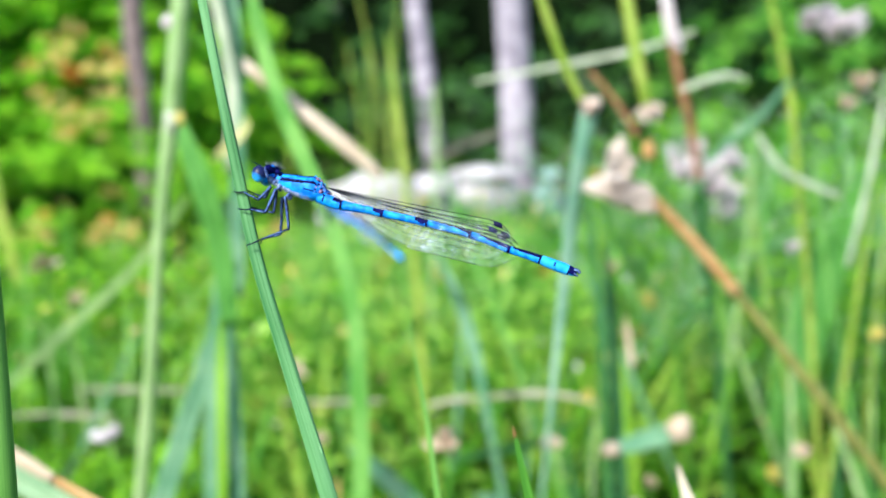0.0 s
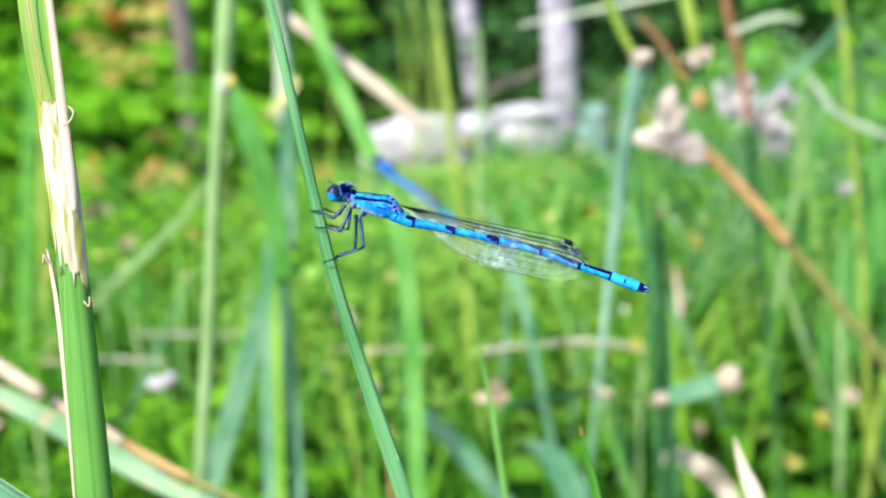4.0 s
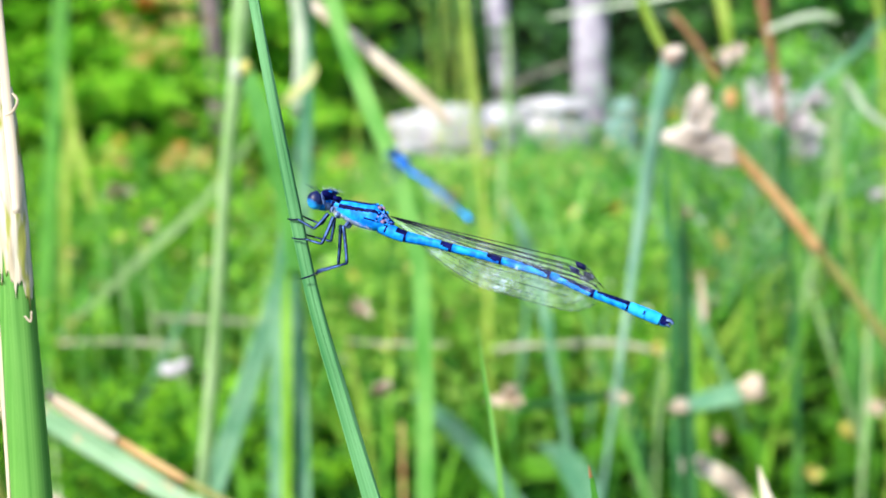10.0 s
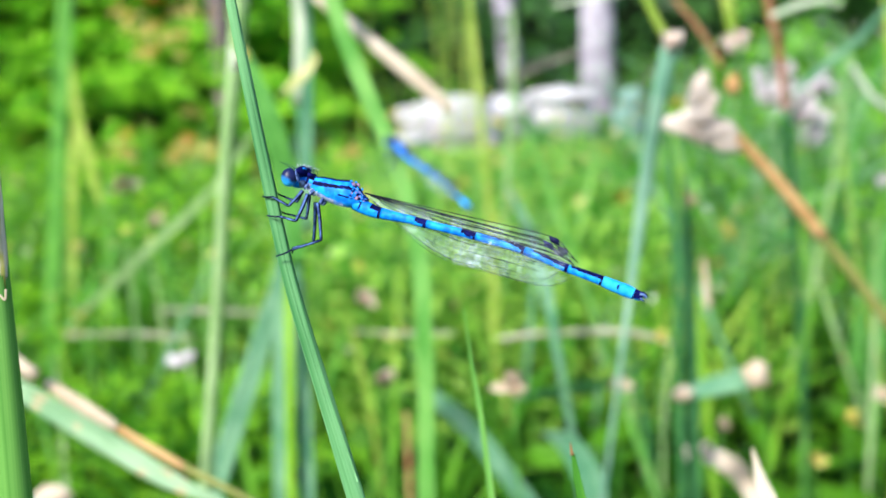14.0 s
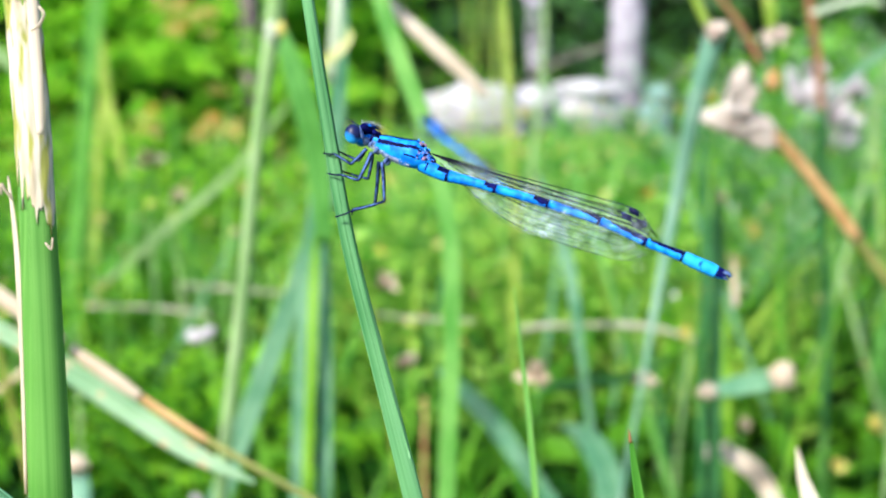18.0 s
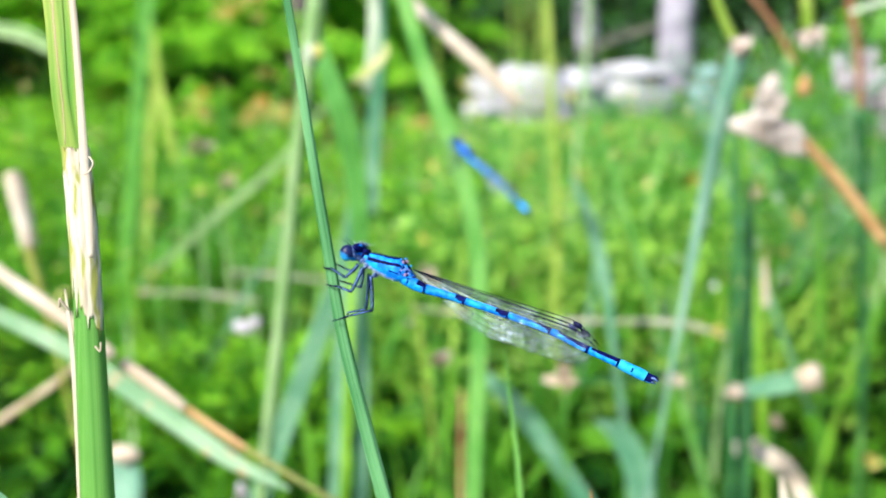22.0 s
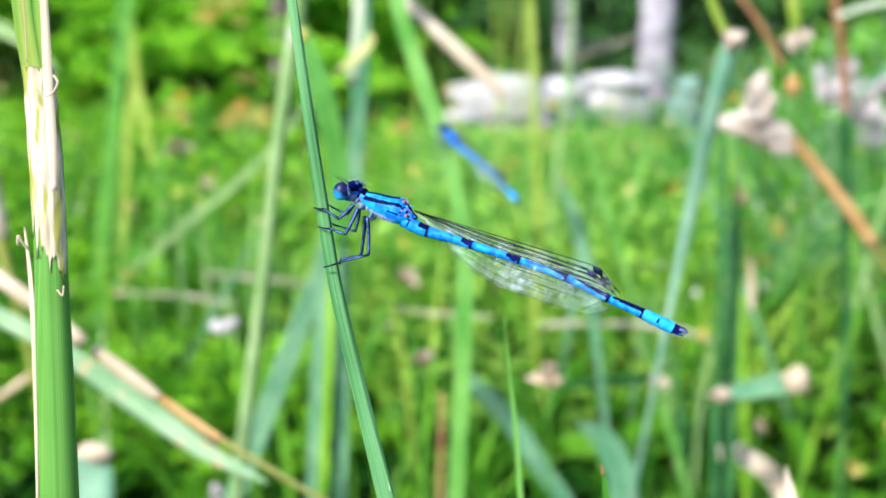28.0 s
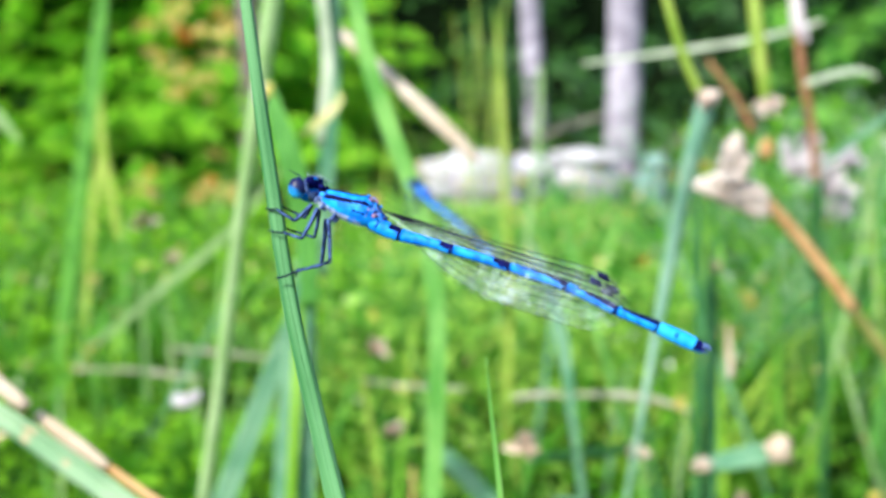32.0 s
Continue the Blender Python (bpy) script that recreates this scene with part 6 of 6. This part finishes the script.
def damselfly(m, label):
    fly = new("damselfly")
    fly["own_space"] = 1
    fly.matrix_world = m
    tagged(fly, label, "damselfly", group="damselflies")

    # abdomen: x, z, radius at each joint
    def seg(name, pts, pick, mats=None, note=""):
        part(name, lathe([(p, 1.06 * r) for p, r in pts], 0.92, 24, 5, pick), mats or [F_BLUE, F_BLACK], fly, note)
    seg("abdomen_base", [((0.10, -0.80), 0.58), ((0.83, -1.12), 0.60), ((1.77, -1.52), 0.55), ((2.54, -1.76), 0.49)],
        lambda s, a: 1 if s > 0.94 or (a < 78 and 0.60 < s < 0.94) or (0.26 < s < 0.33 and a < 120) else 0)
    seg("abdomen_segment", [((2.60, -1.77), 0.49), ((3.73, -2.02), 0.42), ((5.42, -2.38), 0.36), ((6.74, -2.73), 0.37)],
        lambda s, a: 1 if s > 0.95 or (s > 0.76 and a < 118 - 240 * abs(s - 0.87)) else 0)
    seg("abdomen_segment", [((6.74, -2.73), 0.36), ((8.46, -3.12), 0.34), ((10.22, -3.57), 0.35), ((11.17, -3.81), 0.36)],
        lambda s, a: 1 if s > 0.96 or (s > 0.74 and a < 120 - 260 * abs(s - 0.87)) else 0)
    seg("abdomen_segment", [((11.17, -3.81), 0.35), ((12.71, -4.25), 0.33), ((14.19, -4.64), 0.34), ((15.47, -5.08), 0.36)],
        lambda s, a: 1 if s > 0.96 or (s > 0.4 and a < 20 + 125 * (s - 0.4)) else 0)
    seg("abdomen_segment", [((15.47, -5.08), 0.36), ((16.64, -5.51), 0.34), ((18.00, -6.08), 0.34), ((19.25, -6.61), 0.37)],
        lambda s, a: 1 if s > 0.96 or (s > 0.2 and a < 45 + 55 * s) else 0)
    seg("abdomen_segment", [((19.25, -6.61), 0.36), ((20.26, -6.94), 0.37), ((21.36, -7.32), 0.40), ((22.22, -7.65), 0.44)],
        lambda s, a: 1 if s > 0.96 or (s > 0.05 and a < 62 + 22 * s) else 0)
    seg("abdomen_segment", [((22.22, -7.65), 0.44), ((22.88, -7.93), 0.49), ((23.59, -8.21), 0.50)],
        lambda s, a: 1 if s > 0.93 and a > 60 and a < 100 else 0, [F_CYAN, F_BLACK], "bright sky-blue segment")
    seg("abdomen_segment", [((23.59, -8.21), 0.51), ((24.30, -8.49), 0.52), ((24.96, -8.77), 0.46)],
        lambda s, a: 1 if s > 0.94 else 0, [F_CYAN, F_BLACK], "bright sky-blue segment")
    seg("abdomen_tip", [((24.91, -8.72), 0.44), ((25.24, -8.86), 0.42), ((25.62, -9.00), 0.30)], lambda s, a: 1 if a < 140 else 0)
    for y in (-0.22, 0.22):
        a, b, c = (25.43, -8.71), (25.76, -8.80), (25.94, -9.04)
        part("clasper", limb([(a[0], y, a[1]), (b[0], 1.3 * y, b[1]), (c[0], y, c[1])], 0.22, 0.17), [F_BLACK, F_PALE], fly)
        a, b = (25.38, -9.09), (25.76, -9.33)
        part("clasper", limb([(a[0], y, a[1]), (b[0], y, b[1])], 0.14, 0.06), [F_BLACK, F_PALE], fly)

    # thorax
    def thorax_pick(s, a):
        q = (s - 0.05) / 0.69
        if a < 37 - 6 * q or s < 0.035:
            return 1
        if 0.0 < q < 1.0 and abs(a - (84 - 24 * q)) < 8 + 9 * (1 - q) ** 2:
            return 1
        if 0.55 < s < 0.74 and 99 < a < 104:
            return 1
        if s > 0.74 and a < 112 - 120 * (s - 0.74):
            w = noise.noise(Vector((s * 23.0, a / 11.0, 3.0)))
            return 1 if w > 0.0 else (2 if w < -0.28 else 0)
        if s > 0.90:
            return 1 if int(a / 14) % 2 else 0
        return 3 if a > 132 and s < 0.5 else 0
    part("thorax", lathe([((-4.11, 1.09), (0.42, 0.45)), ((-3.58, 0.94), (0.70, 0.70)), ((-2.84, 0.68), (0.90, 1.00)), ((-1.99, 0.42), (1.02, 1.18)), ((-1.15, 0.16), (1.16, 1.22)), ((-0.47, -0.05), (1.30, 1.16)), ((0.16, -0.25), (0.95, 1.06)), ((0.73, -0.56), (0.62, 0.80)), ((1.25, -0.81), (0.45, 0.55))], 0.86, 96, 12, thorax_pick),
         [F_BLUE, F_BLACK, F_RUST, F_DOWN], fly, "bright blue thorax with black shoulder stripes")
    roots = (((0.05, 1.11), 0.15, F_BLUE), ((0.26, 0.85), 0.26, F_RUST), ((0.63, 0.45), 0.17, F_BLUE), ((0.16, 0.35), 0.12, F_BLUE), ((0.42, -0.10), 0.15, F_BLUE), ((0.52, -0.41), 0.26, F_RUST), ((0.99, -0.36), 0.13, F_BLUE))
    for i, (p, r, m) in enumerate(roots):
        for y in (-0.66, 0.66):
            part("wing_root", lump((p[0] * MM, y * MM * (1.15 - 0.04 * abs(p[0])), p[1] * MM), (0.85 * r * MM, 0.05 * MM, 0.5 * r * MM), i + 3, 0.8, 10, 6, (0, 20 + 25 * i, 0)), m, fly)

    # head
    part("neck", lathe([((-4.85, 1.61), 0.45), ((-4.37, 1.40), 0.52), ((-3.89, 1.14), 0.60), ((-3.52, 0.99), 0.62)], 0.95, 20, 4, lambda s, a: (1 if a < 70 or 0.45 < s < 0.6 else (0 if a > 110 else 2))), [F_PALE, F_BLACK, F_BLUE], fly)
    h = (-4.74, 2.01)
    part("head", lump((h[0] * MM, 0, h[1] * MM), (0.60 * MM, 1.45 * MM, 0.55 * MM), 5, 0.2, 18, 12), F_BLACK, fly, "black back of the head")
    h = (-5.28, 1.21)
    part("face", lump((h[0] * MM, 0, h[1] * MM), (0.66 * MM, 1.0 * MM, 0.60 * MM), 6, 0.12, 16, 10), F_BLUE, fly, "blue face")
    h = (-4.74, 1.00)
    part("mouth", lump((h[0] * MM, 0, h[1] * MM), (0.42 * MM, 0.8 * MM, 0.40 * MM), 9, 0.25, 12, 8), F_PALE, fly)
    for y in (-1.3, 1.3):
        h = EYE_C
        part("eye", lump((h[0] * MM, y * MM, h[1] * MM), (0.72 * MM, 0.66 * MM, 0.84 * MM), 2, 0.03, 28, 20), F_EYE, fly, "glossy eye, dark above and blue below")
        h = (-4.85, 1.61)
        part("eye_rim", lump((h[0] * MM, 0.96 * y * MM, h[1] * MM), (0.13 * MM, 0.40 * MM, 0.60 * MM), 4, 0.15, 10, 8, (0, -12, 0)), F_HIP, fly, "blue-grey rim behind the eye")
        h = (-4.37, 2.26)
        part("eye_spot", lump((h[0] * MM, 0.55 * y * MM, h[1] * MM), (0.20 * MM, 0.36 * MM, 0.17 * MM), 4, 0.5, 10, 6), F_BLUE, fly)
        h = (-3.89, 1.70)
        part("collar", lump((h[0] * MM, 0.35 * y * MM, h[1] * MM), (0.34 * MM, 0.36 * MM, 0.22 * MM), 8, 0.3, 10, 6, (0, 25, 0)), F_BLACK, fly)
        a, b, c = (-5.44, 2.17), (-5.92, 2.54), (-6.67, 2.95)
        part("antenna", limb([(a[0], 0.5 * y, a[1]), (b[0], 0.55 * y, b[1]), (c[0], 0.6 * y, c[1])], 0.05, 0.015), [F_BLACK, F_BLACK], fly)
        for j, (p, r) in enumerate((((-4.27, 0.59), 0.34), ((-3.73, 0.08), 0.36), ((-2.84, -0.79), 0.40))):
            part("hip", lump((p[0] * MM, 0.36 * y * MM, (p[1] + 0.1) * MM), (0.50 * r * MM, 0.20 * MM, 0.95 * r * MM), j + 5, 0.4, 12, 8, (0, 35, 0)), F_HIP, fly, "blue-grey hip joint")
    rnd = random.Random(9)
    hairs = []
    for i in range(70):
        h = (-4.53, 2.27)
        x, y = h[0] + rnd.uniform(-0.6, 1.0), rnd.uniform(-1.3, 1.3)
        z = h[1] + 0.2 - 0.25 * abs(x - h[0])
        d = (rnd.uniform(-0.25, 0.25), rnd.uniform(-0.3, 0.3), rnd.uniform(0.16, 0.40))
        hairs.append(tube([(x * MM, y * MM, z * MM, 0.010 * MM), ((x + d[0]) * MM, (y + d[1]) * MM, (z + d[2]) * MM, 0.003 * MM)], sides=3, n=1))
    part("hair", join(*hairs), F_HAIR, fly, "short pale hairs on the head")
    bristles = []
    for i in range(46):
        x, y = -4.35 + rnd.uniform(-0.75, 0.7), rnd.uniform(-1.2, 1.2)
        z = 2.30 - 0.45 * abs(x + 4.45)
        d = (rnd.uniform(-0.05, 0.35), rnd.uniform(-0.2, 0.2), rnd.uniform(0.18, 0.42))
        bristles.append(tube([(x * MM, y * MM, z * MM, 0.028 * MM), ((x + d[0]) * MM, (y + d[1]) * MM, (z + d[2]) * MM, 0.006 * MM)], sides=4, n=1))
    part("bristle", join(*bristles), F_BLACK, fly, "short black bristles behind the head")
    down = []
    for i in range(260):
        s = rnd.random()
        x, z = -4.2 + 3.6 * s, 0.62 - 1.55 * s + 0.25 * rnd.random()
        y = rnd.uniform(-0.85, 0.35)
        z -= 0.15 * math.sqrt(max(0.0, 1 - (y / 0.95) ** 2))
        d = (rnd.uniform(-0.22, 0.16), rnd.uniform(-0.25, 0.1), -rnd.uniform(0.2, 0.48))
        down.append(tube([(x * MM, y * MM, z * MM, 0.012 * MM), ((x + d[0]) * MM, (y + d[1]) * MM, (z + d[2]) * MM, 0.003 * MM)], sides=3, n=1))
    part("down", join(*down), F_HAIR, fly, "soft whitish down under the thorax")

    # legs: hip, knee, ankle, foot
    def leg(hip, knee, ankle, foot, ys, thick, seed):
        f = part("leg", limb([(hip[0], ys[0], hip[1]), (0.5 * (hip[0] + knee[0]) + 0.04, 0.5 * (ys[0] + ys[1]), 0.5 * (hip[1] + knee[1])), (knee[0], ys[1], knee[1])], thick, 0.75 * thick, 5, seed), [F_LEG, F_SHEEN], fly, "dark blue-grey leg with black bristles")
        part("shin", limb([(knee[0], ys[1], knee[1]), (ankle[0], ys[2], ankle[1])], 0.66 * thick, 0.5 * thick, 6, seed + 1), [F_LEG, F_SHEEN], f)
        mid = (0.5 * (ankle[0] + foot[0]), 0.5 * (ys[2] + ys[3]), 0.5 * (ankle[1] + foot[1]) - 0.05)
        part("foot", limb([(ankle[0], ys[2], ankle[1]), mid, (foot[0], ys[3], foot[1])], 0.09, 0.06, 3, seed + 2), [F_BLACK, F_LEG], f)

    leg((-4.58, 0.29), (-5.72, -1.09), (-7.25, -0.27), (-8.35, -0.20), (-0.55, -1.1, -1.0, -0.80), 0.20, 11)
    leg((-5.07, 0.24), (-5.74, -0.62), (-6.76, -0.20), (-7.81, 0.37), (0.55, 1.2, 1.0, 0.75), 0.18, 12)
    leg((-4.07, -0.02), (-4.92, -2.46), (-6.46, -2.05), (-7.90, -1.94), (-0.65, -1.4, -1.1, -0.85), 0.20, 13)
    leg((-4.35, -0.08), (-4.85, -2.18), (-6.36, -1.81), (-7.34, -1.45), (0.65, 1.3, 1.1, 0.8), 0.17, 14)
    leg((-3.13, -0.84), (-2.52, -4.17), (-5.33, -5.04), (-7.00, -5.66), (-0.6, -1.5, -1.15, -0.95), 0.19, 15)
    leg((-3.75, -0.70), (-4.14, -4.41), (-6.01, -4.88), (-5.99, -5.39), (0.6, 1.3, 0.9, 0.7), 0.19, 16)

    # wings
    root = (0.94, 0.04)
    wing(fly, root, -17.8, 19.4, 4.2, 0.45, -0.80, 41)
    wing(fly, root, -19.7, 18.9, 4.2, 0.48, 0.34, 42)
    wing(fly, root, -19.6, 20.3, 4.0, 0.50, 0.80, 43)
    wing(fly, root, -20.4, 20.0, 3.7, 0.62, 1.00, 44)
    return fly


first = damselfly(pose(-0.01251, 0.09919, 0.44269, -12.547, -0.180, -6.372) @ Matrix.Translation((0, 0.0007, 0)), "bright blue damselfly with black bands clinging to a green stem")
second = copy_thing(first, pose(-0.03432, 0.33188, 0.41875, -10.368, 3.228, -41.003) @ Matrix.Diagonal((1.25, 1.55, 1.55, 1.0)))
second["label"] = "second blue damselfly resting on a broad green blade"


def motions():
    """The air is still: the camera alone moves."""
    return


motions()
